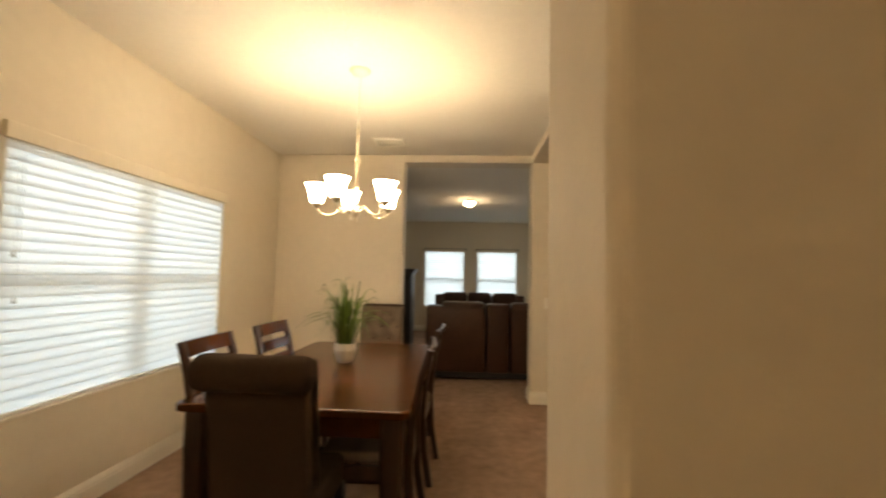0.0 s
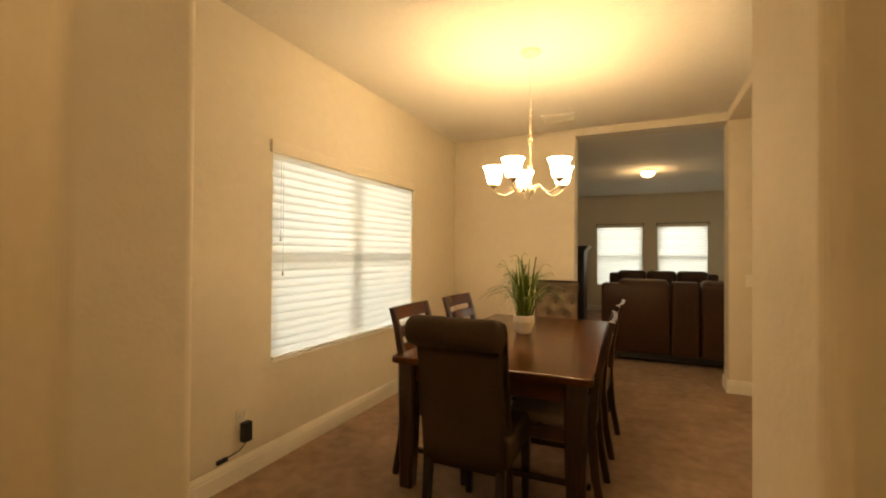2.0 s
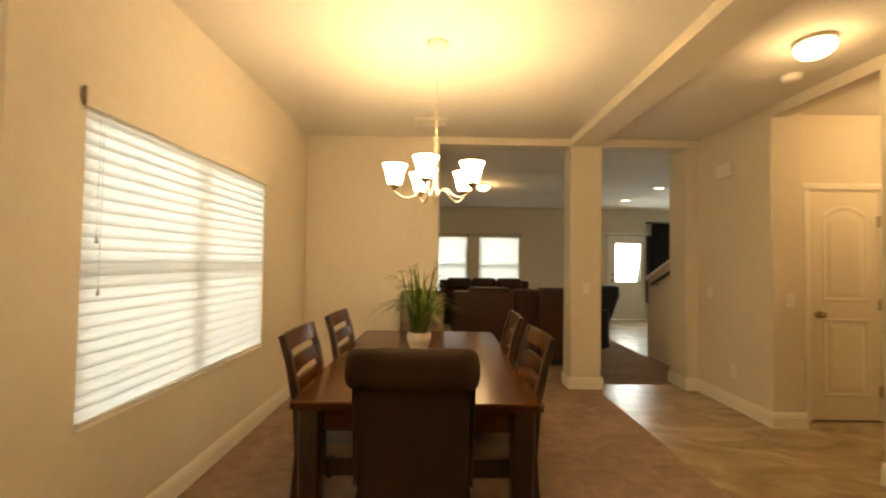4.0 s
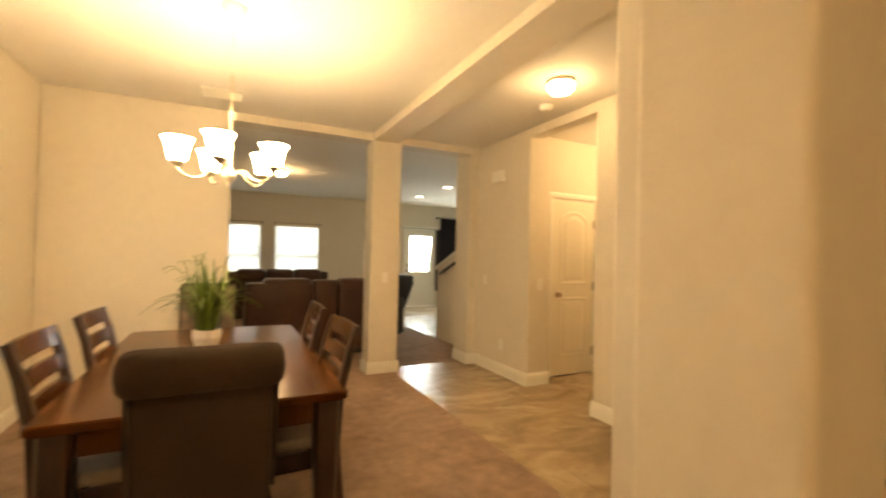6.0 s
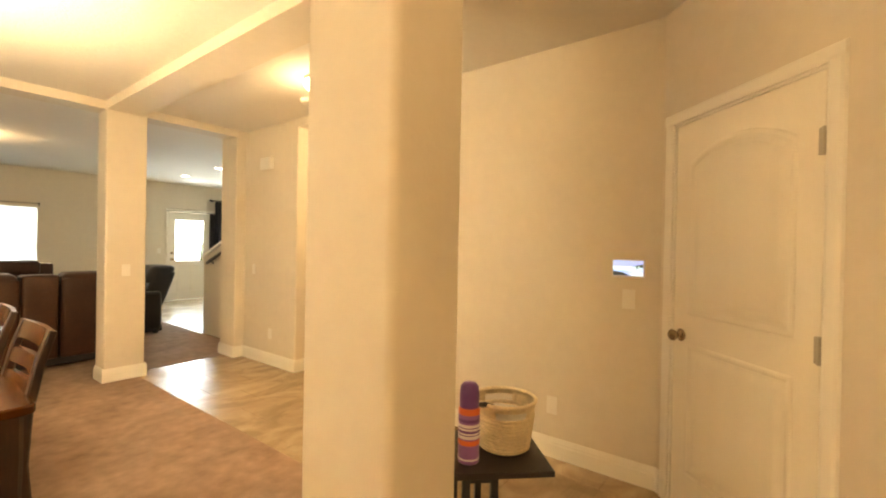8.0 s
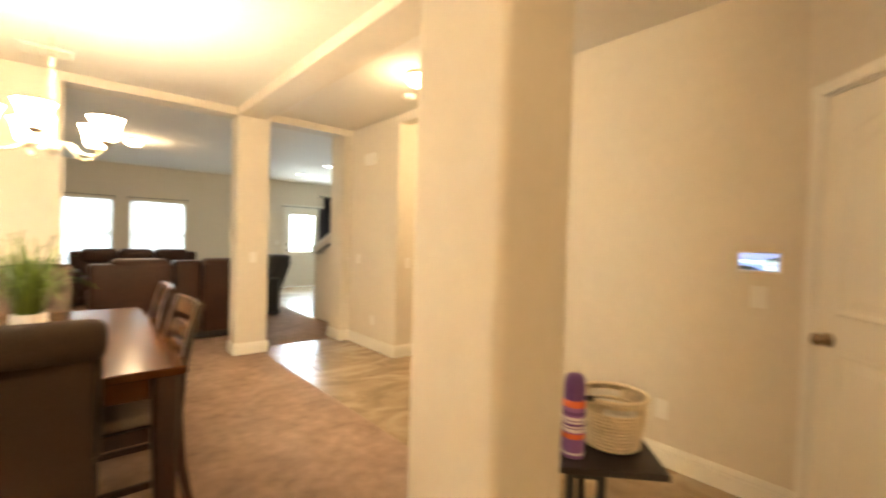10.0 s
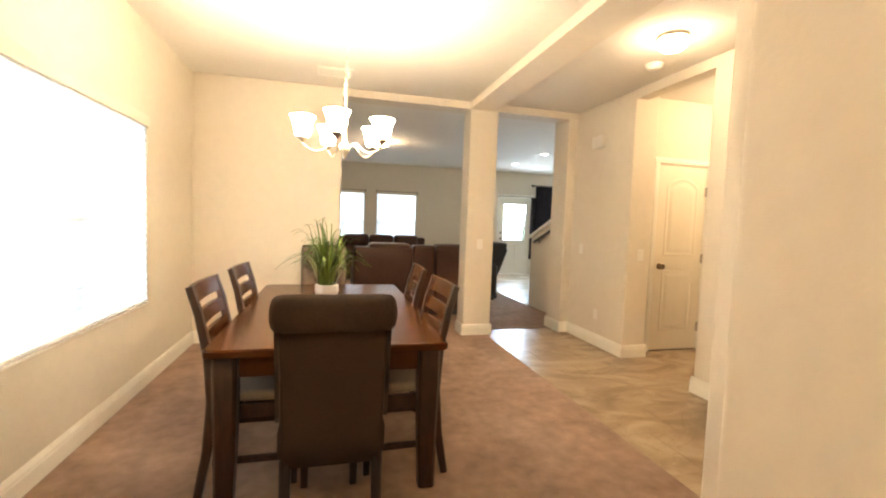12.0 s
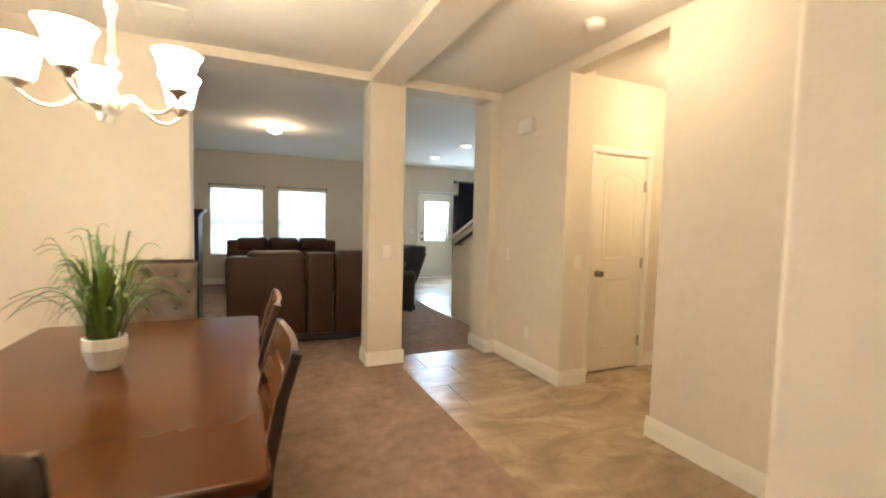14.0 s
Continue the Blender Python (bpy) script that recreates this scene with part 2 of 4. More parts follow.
def extrude_profile(bm, profile, along, axis="x"):
    """A closed profile of (u, v) pairs swept straight between along[0] and along[1] on the axis."""
    rings = []
    for a in along:
        if axis == "x":
            rings.append([bm.verts.new((a, u, v)) for u, v in profile])
        elif axis == "y":
            rings.append([bm.verts.new((u, a, v)) for u, v in profile])
        else:
            rings.append([bm.verts.new((u, v, a)) for u, v in profile])
    k = len(profile)
    for i in range(len(rings) - 1):
        for j in range(k):
            bm.faces.new((rings[i][j], rings[i][(j + 1) % k], rings[i + 1][(j + 1) % k], rings[i + 1][j]))
    bm.faces.new(rings[0])
    bm.faces.new(rings[-1][::-1])
    return bm


def lathe(profile, segments=28, bm=None, centre=(0, 0, 0)):
    """(radius, height) pairs turned about the upright axis."""
    bm = bm or bmesh.new()
    rings = []
    for r, z in profile:
        rings.append([bm.verts.new((centre[0] + r * math.cos(2 * math.pi * k / segments), centre[1] + r * math.sin(2 * math.pi * k / segments), centre[2] + z)) for k in range(segments)])
    for i in range(len(rings) - 1):
        for k in range(segments):
            bm.faces.new((rings[i][k], rings[i][(k + 1) % segments], rings[i + 1][(k + 1) % segments], rings[i + 1][k]))
    return bm


def tube(points, radius, segments=8, bm=None, closed=False, squash=1.0):
    bm = bm or bmesh.new()
    pts = [Vector(p) for p in points]
    rings = []
    count = len(pts)
    for i, p in enumerate(pts):
        a = pts[(i - 1) % count] if closed or i else p
        b = pts[(i + 1) % count] if closed or i < count - 1 else p
        d = (b - a).normalized()
        side = d.cross(Vector((0, 0, 1)))
        if side.length < 1e-3:
            side = Vector((1, 0, 0))
        side.normalize()
        up = side.cross(d)
        r = radius[i] if isinstance(radius, (list, tuple)) else radius
        rings.append([bm.verts.new(p + side * r * math.cos(2 * math.pi * k / segments) + up * r * squash * math.sin(2 * math.pi * k / segments)) for k in range(segments)])
    pairs = count if closed else count - 1
    for i in range(pairs):
        for k in range(segments):
            bm.faces.new((rings[i][k], rings[i][(k + 1) % segments], rings[(i + 1) % count][(k + 1) % segments], rings[(i + 1) % count][k]))
    if not closed:
        bm.faces.new(rings[0][::-1])
        bm.faces.new(rings[-1])
    return bm


def bar(bm, points, wide, deep, side=(1, 0, 0), bevel=0.0):
    """A rectangular bar along points: wide along side, deep across it."""
    pts = [Vector(p) for p in points]
    s = Vector(side).normalized()
    rings = []
    for i, p in enumerate(pts):
        d = (pts[min(i + 1, len(pts) - 1)] - pts[max(i - 1, 0)]).normalized()
        n = d.cross(s).normalized()
        w = (wide[i] if isinstance(wide, (list, tuple)) else wide) / 2
        t = (deep[i] if isinstance(deep, (list, tuple)) else deep) / 2
        c = min(w, t) * 0.3
        ring = []
        for a, b in ((w, t - c), (w - c, t), (-w + c, t), (-w, t - c), (-w, -t + c), (-w + c, -t), (w - c, -t), (w, -t + c)):
            ring.append(bm.verts.new(p + s * a + n * b))
        rings.append(ring)
    for i in range(len(rings) - 1):
        for k in range(8):
            bm.faces.new((rings[i][k], rings[i][(k + 1) % 8], rings[i + 1][(k + 1) % 8], rings[i + 1][k]))
    bm.faces.new(rings[0][::-1])
    bm.faces.new(rings[-1])
    return bm


# ---- structure ----
WX, FY, RX, BY = -1.915, 4.98, 2.327, 10.93   # window wall, far wall of the dining room, foyer wall, back wall
OUT = 0.20
XMAX, YMIN = 6.3, -1.5


def wall(name, x0, y0, x1, y1, z0=0.0, z1=CEIL, bevel=0.0, label="tan painted plaster wall with fine orange-peel texture"):
    return structure(name, boxed(x0, y0, z0, x1, y1, z1, bevel, 6), PAINT, label)


def wall_with_holes(name, axis, at, thick, u0, u1, holes, label="tan painted plaster wall with fine orange-peel texture"):
    """A wall along the axis, from at to at + thick, with rectangular holes (a, b, z0, z1)."""
    bm = bmesh.new()
    us = sorted({u0, u1, *[h[0] for h in holes], *[h[1] for h in holes]})
    zs = sorted({0.0, CEIL, *[h[2] for h in holes], *[h[3] for h in holes]})
    inside = lambda u, z: any(h[0] < u < h[1] and h[2] < z < h[3] for h in holes)
    for i in range(len(us) - 1):
        for j in range(len(zs) - 1):
            if inside((us[i] + us[i + 1]) / 2, (zs[j] + zs[j + 1]) / 2):
                continue
            if axis == "y":
                box(bm, at, us[i], zs[j], at + thick, us[i + 1], zs[j + 1])
            else:
                box(bm, us[i], at, zs[j], us[i + 1], at + thick, zs[j + 1])
    bmesh.ops.remove_doubles(bm, verts=bm.verts, dist=0.0005)
    seen = {}
    for f in bm.faces:
        seen.setdefault(tuple(round(c, 3) for c in f.calc_center_median()), []).append(f)
    bmesh.ops.delete(bm, geom=[f for fs in seen.values() if len(fs) > 1 for f in fs], context="FACES")
    return structure(name, bm, PAINT, label)


WIN = (2.075, 3.895, 0.62, 1.975)
LWIN = ((-0.79, 0.19, 0.60, 2.0), (0.49, 1.467, 0.60, 2.0))
BDOOR = (3.70, 4.61, 0.0, 2.07)
PATIO = (4.78, 6.0, 0.25, 2.2)
wall_with_holes("wall_west", "y", WX - OUT, OUT, YMIN, BY, [WIN])
wall_with_holes("wall_north", "x", BY, OUT, WX - OUT, XMAX, [*LWIN, BDOOR, PATIO])
wall("wall_south", WX - OUT, YMIN - OUT, 1.10, YMIN)
wall("wall_entry", 1.10, YMIN - OUT, 1.30, -0.835)
wall("wall_dining", WX, FY, -0.48, FY + 0.24, bevel=0.012)
wall("wall_pier", WX, 0.655, -1.195, 1.06, bevel=0.045)
wall("column_near", 0.382, 0.655, 0.680, 1.022, bevel=0.025, label="square tan plaster column with rounded corners")
wall("column_far", 0.945, FY, 1.284, FY + 0.26, bevel=0.014, label="square tan plaster column with rounded corners")
wall("column_mid", 0.945, 1.16, 1.284, 1.59, bevel=0.02, label="square tan plaster column with rounded corners")
wall("beam_dining", 0.938, 1.588, 1.238, FY, 2.62, CEIL + 0.02, label="shallow tan plaster ceiling beam")
wall("header_far", -0.50, FY + 0.002, RX, FY + 0.24, 2.62, CEIL + 0.02, label="shallow tan plaster ceiling header")
wall("header_near", WX, 0.657, 0.678, 1.020, 2.62, CEIL + 0.02, label="shallow tan plaster ceiling header")
RE = 0.27   # thickness of the foyer wall beside the hall opening
wall("wall_foyer", RX, 3.94, RX + RE, 5.36, bevel=0.012)
wall("pilaster", RX - 0.115, FY + 0.02, RX + 0.05, 5.355, bevel=0.012)
wall("wall_foyer_south", RX, 0.36, RX + 0.15, 3.03, bevel=0.012)
wall("header_hall", RX + 0.001, 3.02, RX + 0.14, 3.945, 2.61, CEIL + 0.02)
wall_with_holes("wall_closet", "x", 4.11, 0.12, RX + RE - 0.02, 4.2, [(2.785, 3.435, 0.0, 2.03)])
wall("wall_hall_end", 4.2, 2.8, 4.4, 5.0)
wall("wall_hall_south", RX + 0.14, 2.88, 4.4, 3.028)
wall("wall_closet_back", 2.6, 4.75, 4.4, 4.95)
wall("wall_stair", RX + 0.20, 5.25, XMAX, 5.36)
wall("wall_east", XMAX, 5.2, XMAX + OUT, BY + OUT)

# diagonal wall with its door
DIAG = pose(RX, 0.42, 0, 0, 0, 225.6)     # x runs along the wall away from the corner, y points into the entry hall
dm = bmesh.new()
for a, b, z0, z1 in ((-0.1, 0.095, 0, CEIL), (0.095, 0.925, 2.06, CEIL), (0.925, 1.76, 0, CEIL)):
    box(dm, a, 0.0, z0, b, 0.12, z1, m=None)
bmesh.ops.transform(dm, matrix=DIAG, verts=dm.verts)
structure("wall_diagonal", dm, PAINT, "tan painted plaster wall set at an angle")

structure("ceiling", boxed(WX - OUT, YMIN - OUT, CEIL, XMAX + OUT, BY + OUT, CEIL + 0.15), CEILING, "off-white ceiling with knockdown texture")

# knee wall of the stair with its sloping cap
km = bmesh.new()
extrude_profile(km, [(5.36, 0), (6.72, 0), (6.72, 1.13), (5.36, 1.64)], (2.62, 2.73), "x")
structure("wall_knee", km, PAINT, "tan plaster half wall beside the stair")
km = bmesh.new()
extrude_profile(km, [(6.76, 1.115), (6.76, 1.155), (5.36, 1.69), (5.36, 1.65)], (2.585, 2.765), "x")
structure("trim", km, TRIM, "white sloping cap on the stair half wall")


def skirting(x0, y0, x1, y1):
    """A moulded baseboard along a wall face; the face lies to the left of the way from the first point to the second."""
    d = Vector((x1 - x0, y1 - y0, 0))
    length = d.length
    bm = bmesh.new()
    extrude_profile(bm, [(0, 0), (0.016, 0), (0.016, 0.085), (0.013, 0.092), (0.013, 0.104), (0.008, 0.118), (0.004, 0.128), (0, 0.13)], (0, length), "x")
    ang = math.degrees(math.atan2(d.y, d.x))
    bmesh.ops.transform(bm, matrix=pose(x0, y0, 0.003, 0, 0, ang) @ Matrix.Scale(-1, 4, (0, 1, 0)), verts=bm.verts)
    structure("baseboard", bm, TRIM, "white moulded baseboard")


for seg in ((WX, 1.06, WX, FY), (WX, FY, -0.48, FY), (-0.48, FY, -0.48, FY + 0.24), (0.945, FY + 0.26, 0.945, FY), (0.93, FY, 1.30, FY), (1.284, FY, 1.284, FY + 0.26),
            (0.382, 1.022, 0.382, 0.655), (0.368, 0.655, 0.695, 0.655), (0.680, 0.655, 0.680, 1.022), (0.695, 1.022, 0.368, 1.022),
            (0.945, 1.59, 0.945, 1.16), (0.93, 1.16, 1.30, 1.16), (1.284, 1.16, 1.284, 1.59), (1.30, 1.59, 0.93, 1.59),
            (WX, 0.655, -1.18, 0.655), (-1.195, 0.655, -1.195, 1.06), (-1.18, 1.06, WX, 1.06),
            (RX - 0.115, 5.36, RX - 0.115, FY + 0.02), (RX - 0.13, FY + 0.02, RX, FY + 0.02), (RX, FY + 0.02, RX, 3.925), (RX - 0.016, 3.94, RX + RE + 0.016, 3.94), (RX + RE, 3.94, RX + RE, 4.11), (RX + RE, 4.11, 2.73, 4.11), (3.49, 4.11, 4.2, 4.11),
            (RX, 3.045, RX, 0.42), (RX + 0.14, 3.03, RX - 0.016, 3.03), (1.10, -0.835, 1.10, YMIN), (1.10, YMIN, WX, YMIN), (WX, YMIN, WX, 0.655),
            (WX, FY + 0.24, WX, BY), (-0.48, FY + 0.24, WX, FY + 0.24), (WX, BY, 3.63, BY)):
    skirting(*seg)
for s0, s1 in ((0.0, 0.03), (0.99, 1.75)):
    p, q = DIAG @ Vector((s0, 0, 0)), DIAG @ Vector((s1, 0, 0))
    skirting(p.x, p.y, q.x, q.y)


# ---- floors ----
def sheet(name, x0, y0, x1, y1, z, material, label):
    return structure(name, boxed(x0, y0, z - 0.04, x1, y1, z), material, label)


EDGE, EDGE2, EDGEY = 1.235, 2.58, 5.20
sheet("floor_carpet_dining", WX, 1.06, EDGE, EDGEY, 0.004, CARPET, "brown mottled cut-pile carpet")
sheet("floor_carpet_living", WX, EDGEY + 0.001, EDGE2, BY, 0.004, CARPET, "brown mottled cut-pile carpet")
sheet("floor", WX - OUT, YMIN - OUT, XMAX + OUT, BY + OUT, -0.008, GROUT, "cement grout under the stone tiles")

# outdoors
structure("ground", boxed(-400, -400, -0.35, 400, 400, -0.30), LAWN, "lawn round the house")


# ---- doors ----
def door_leaf(parent, width, height, knob_side, shift=(0.016, 0.012, 0)):
    """A two-panel moulded leaf with an arched upper panel, in x 0..width, front face at y = 0 looking to -y."""
    leaf = part("leaf", boxed(0.003, 0.0, 0.012, width - 0.003, 0.036, height, 0.002, 1), DOOR, parent)
    leaf.location = shift
    inset = 0.13
    def outline(z0, z1, arch):
        pts = [(inset, z0), (width - inset, z0), (width - inset, z1)]
        if arch:
            n = 14
            for k in range(1, n):
                a = k / n
                pts.append((width - inset - a * (width - 2 * inset), z1 + arch * math.sin(math.pi * a) ** 0.8))
        pts.append((inset, z1))
        return pts
    for z0, z1, arch in ((1.07, height - 0.24, 0.085), (0.24, 0.87, 0.0)):
        pts = outline(z0, z1, arch)
        bm = bmesh.new()
        cx, cz = width / 2, (z0 + z1) / 2
        def ring(grow, y):
            return [bm.verts.new((cx + (x - cx) * (1 + 2 * grow / (width - 2 * inset)), y, cz + (z - cz) * (1 + 2 * grow / (z1 - z0)))) for x, z in pts]
        rings = [ring(0.026, 0.0005), ring(0.018, -0.0045), ring(0.008, -0.0048), ring(-0.006, 0.0002), ring(-0.018, 0.0002), ring(-0.050, -0.0055)]
        k = len(pts)
        for i in range(len(rings) - 1):
            for j in range(k):
                bm.faces.new((rings[i][j], rings[i][(j + 1) % k], rings[i + 1][(j + 1) % k], rings[i + 1][j]))
        bm.faces.new(rings[-1])
        part("panel", bm, DOOR, leaf, "moulded raised panel")
    kx = 0.065 if knob_side < 0 else width - 0.065
    hx = width - 0.012 if knob_side < 0 else 0.012
    for hz in (0.26, 1.02, height - 0.26):
        bm = boxed(hx - 0.012, -0.006, hz - 0.05, hx + 0.012, 0.001, hz + 0.05, 0.002)
        tube([(hx + (0.010 if knob_side < 0 else -0.010), -0.007, hz - 0.052), (hx + (0.010 if knob_side < 0 else -0.010), -0.007, hz + 0.052)], 0.007, 8, bm)
        part("hinge", bm, STEEL, leaf, "satin steel hinge")
    bm = bmesh.new()
    lathe([(0.0, 0.0), (0.032, 0.0), (0.033, 0.006), (0.026, 0.010), (0.012, 0.013), (0.011, 0.030), (0.024, 0.037), (0.030, 0.048), (0.029, 0.058), (0.020, 0.066), (0.0, 0.068)], 20, bm)
    bmesh.ops.transform(bm, matrix=pose(kx, 0.0, 0.93, 90), verts=bm.verts)
    part("doorknob", bm, BRONZE, leaf, "aged bronze doorknob", True)
    return leaf


def casing(parent, width, height, face=0.0):
    """Moulded casing round an opening x 0..width, standing proud of the wall face at y = face towards -y."""
    prof = [(-0.002, 0.0), (-0.002, -0.012), (0.012, -0.017), (0.045, -0.017), (0.056, -0.012), (0.060, 0.0)]
    for side in (0, 1):
        bm = bmesh.new()
        pr = [((-u if side == 0 else width + u), face + v) for u, v in prof]
        extrude_profile(bm, pr, (0.0, height + 0.002), "z")
        part("casing", bm, TRIM, parent)
    bm = bmesh.new()
    extrude_profile(bm, [(face + v, height + u) for u, v in prof], (-0.060, width + 0.060), "x")
    part("casing", bm, TRIM, parent)
    for x0, x1 in ((-0.002, 0.014), (width - 0.014, width + 0.002)):
        part("jamb", boxed(x0, face + 0.001, 0.0, x1, face + 0.12, height), TRIM, parent)
    part("jamb", boxed(0.014, face + 0.001, height - 0.014, width - 0.014, face + 0.12, height + 0.002), TRIM, parent)


closet = thing("door_1", "closed cream two-panel closet door with arched top panel", "door", m=pose(2.785, 4.11, 0))
closet["kind"] = "structure"
casing(closet, 0.65, 2.03)
door_leaf(closet, 0.620, 2.013, -1, (0.015, 0.004, 0))

gd = thing("door_2", "closed cream two-panel door with arched top panel", "door", m=DIAG @ pose(0.095, 0, 0))
gd["kind"] = "structure"
casing(gd, 0.83, 2.06)
door_leaf(gd, 0.800, 2.043, -1, (0.015, 0.004, 0))

# ---- windows and blinds ----
slat_bm = bmesh.new()
rows_ = []
for k in range(5):
    a = (k / 4 - 0.5)
    rows_.append([slat_bm.verts.new((s, a * 0.075, 0.006 * (1 - 4 * a * a))) for s in (-0.5, 0.5)])
for k in range(4):
    slat_bm.faces.new((rows_[k][0], rows_[k][1], rows_[k + 1][1], rows_[k + 1][0]))
SLAT_MESH = mesh_of("slat", slat_bm, SLAT, True)


def window(name, m, width, height, blind_label, tilt=52, double=False):
    """A drywall-return window in x 0..width, z 0..height, room side to -y, wall face at y = 0."""
    w = thing(name, "white vinyl sash window behind a lowered blind", "window", m=m)
    w["kind"] = "structure"
    y0 = 0.11
    cols = [(0.0, width)] if not double else [(0.0, width / 2), (width / 2, width)]
    for a, b in cols:
        bm = bmesh.new()
        f = 0.045
        for q in ((a, 0, a + f, height), (b - f, 0, b, height), (a + f, 0, b - f, f), (a + f, height - f, b - f, height), (a + f, height / 2 - 0.025, b - f, height / 2 + 0.025)):
            box(bm, q[0], y0, q[1], q[2], y0 + 0.05, q[3], 0.004, 1)
        part("window_frame", bm, SASH, w)
        for z0, z1 in ((f, height / 2 - 0.025), (height / 2 + 0.025, height - f)):
            pane = part("pane", boxed(a + f, y0 + 0.022, z0, b - f, y0 + 0.028, z1), GLASS, w, "clear window glass")
            pane.visible_shadow = False
    part("window_sill", boxed(-0.0, -0.012, -0.001, width, 0.108, 0.014, 0.004), TRIM, w, "painted sill")
    b = thing("window_blind", blind_label, "blind", "window blinds", m=m)
    part("valance", boxed(-0.026, -0.022, height - 0.030, width + 0.012, -0.002, height + 0.052, 0.006), VALANCE, b, "cream valance board")
    part("headrail", boxed(0.004, 0.004, height - 0.040, width - 0.004, 0.060, height - 0.003, 0.003), SASH, b, "white steel headrail")
    part("bottom_rail", boxed(0.006, -0.010, 0.020, width - 0.006, 0.034, 0.040, 0.004), SASH, b)
    n = int((height - 0.03) / 0.0545)
    for k in range(n):
        s = new("slat", SLAT_MESH)
        s.parent = b
        s.matrix_basis = pose(width / 2, 0.012, 0.068 + k * 0.0545, tilt + 2.0 * math.sin(k * 1.7)) @ Matrix.Diagonal((width - 0.006, 1, 1, 1))
    for cx, drop in ((0.055, 0.55), (0.075, 0.77)):
        cord = part("pull_cord", tube([(cx, -0.017, height - 0.02), (cx, -0.018, height - drop)], 0.0011, 5), SASH, b)
        part("tassel", lathe([(0.0, height - drop - 0.036), (0.007, height - drop - 0.034), (0.005, height - drop - 0.008), (0.0, height - drop)], 10, centre=(cx, -0.018, 0)), VALANCE, cord, "small turned tassel", True)
    return w


window("window_1", pose(WX, WIN[0], WIN[2], 0, 0, 90), WIN[1] - WIN[0], WIN[3] - WIN[2], "wide white slatted blind lowered and closed over a window", 75, True)
for i, q in enumerate(LWIN):
    window("window_%d" % (i + 2), pose(q[0], BY, q[2]), q[1] - q[0], q[3] - q[2], "white slatted blind lowered over a living room window", 75)

# ---- back door with a glazed upper half ----
bd = thing("door_3", "white exterior door with a glazed upper half", "door", m=pose(BDOOR[0], BY, 0))
bd["kind"] = "structure"
casing(bd, BDOOR[1] - BDOOR[0], BDOOR[3])
bw = BDOOR[1] - BDOOR[0]
bm = bmesh.new()
for q in ((0.016, 0.012, 0.13, 2.05), (bw - 0.13, 0.012, bw - 0.016, 2.05), (0.13, 0.012, bw - 0.13, 0.90), (0.13, 1.88, bw - 0.13, 2.05)):
    box(bm, q[0], 0.03, q[1], q[2], 0.075, q[3])
leaf = part("leaf", bm, TRIM, bd)
for x0, x1 in ((0.19, bw / 2 - 0.03), (bw / 2 + 0.03, bw - 0.19)):
    bm = boxed(x0, 0.020, 0.22, x1, 0.031, 0.80, 0.008)
    part("panel", bm, TRIM, leaf, "raised lower panel")
pn = part("pane", boxed(0.13, 0.048, 0.90, bw - 0.13, 0.054, 1.88), GLASS, leaf, "clear glass")
pn.visible_shadow = False
bm = bmesh.new()
for q in ((0.12, 0.89, 0.15, 1.89), (bw - 0.15, 0.89, bw - 0.12, 1.89), (0.15, 0.89, bw - 0.15, 0.92), (0.15, 1.86, bw - 0.15, 1.89)):
    box(bm, q[0], 0.020, q[1], q[2], 0.031, q[3], 0.003, 1)
part("glazing_bead", bm, TRIM, leaf)
bm = lathe([(0.0, 0.0), (0.03, 0.0), (0.03, 0.008), (0.012, 0.012), (0.012, 0.035), (0.028, 0.045), (0.028, 0.06), (0.0, 0.066)], 16)
bmesh.ops.transform(bm, matrix=pose(0.07, 0.03, 0.95, 90), verts=bm.verts)
part("doorknob", bm, BRONZE, leaf, "dark doorknob", True)
bm = lathe([(0.0, 0.0), (0.028, 0.0), (0.028, 0.012), (0.0, 0.016)], 16)
bmesh.ops.transform(bm, matrix=pose(0.07, 0.03, 1.10, 90), verts=bm.verts)
part("deadbolt", bm, BRONZE, leaf, "dark deadbolt", True)

# patio window with the dark curtain
pw = thing("window_4", "white framed patio window behind a curtain", "window", m=pose(PATIO[0], BY, PATIO[2]))
pw["kind"] = "structure"
ww, hh = PATIO[1] - PATIO[0], PATIO[3] - PATIO[2]
bm = bmesh.new()
for q in ((0, 0, 0.06, hh), (ww - 0.06, 0, ww, hh), (0.06, 0, ww - 0.06, 0.06), (0.06, hh - 0.06, ww - 0.06, hh), (ww / 2 - 0.03, 0.06, ww / 2 + 0.03, hh - 0.06)):
    box(bm, q[0], 0.08, q[1], q[2], 0.13, q[3], 0.004, 1)
part("window_frame", bm, SASH, pw)
for a, b in ((0.06, ww / 2 - 0.03), (ww / 2 + 0.03, ww - 0.06)):
    pn = part("pane", boxed(a, 0.1, 0.06, b, 0.106, hh - 0.06), GLASS, pw, "clear window glass")
    pn.visible_shadow = False
cu = thing("curtain", "dark plum floor curtain hanging from a rod beside the door", "curtain", m=pose(0, 0, 0))


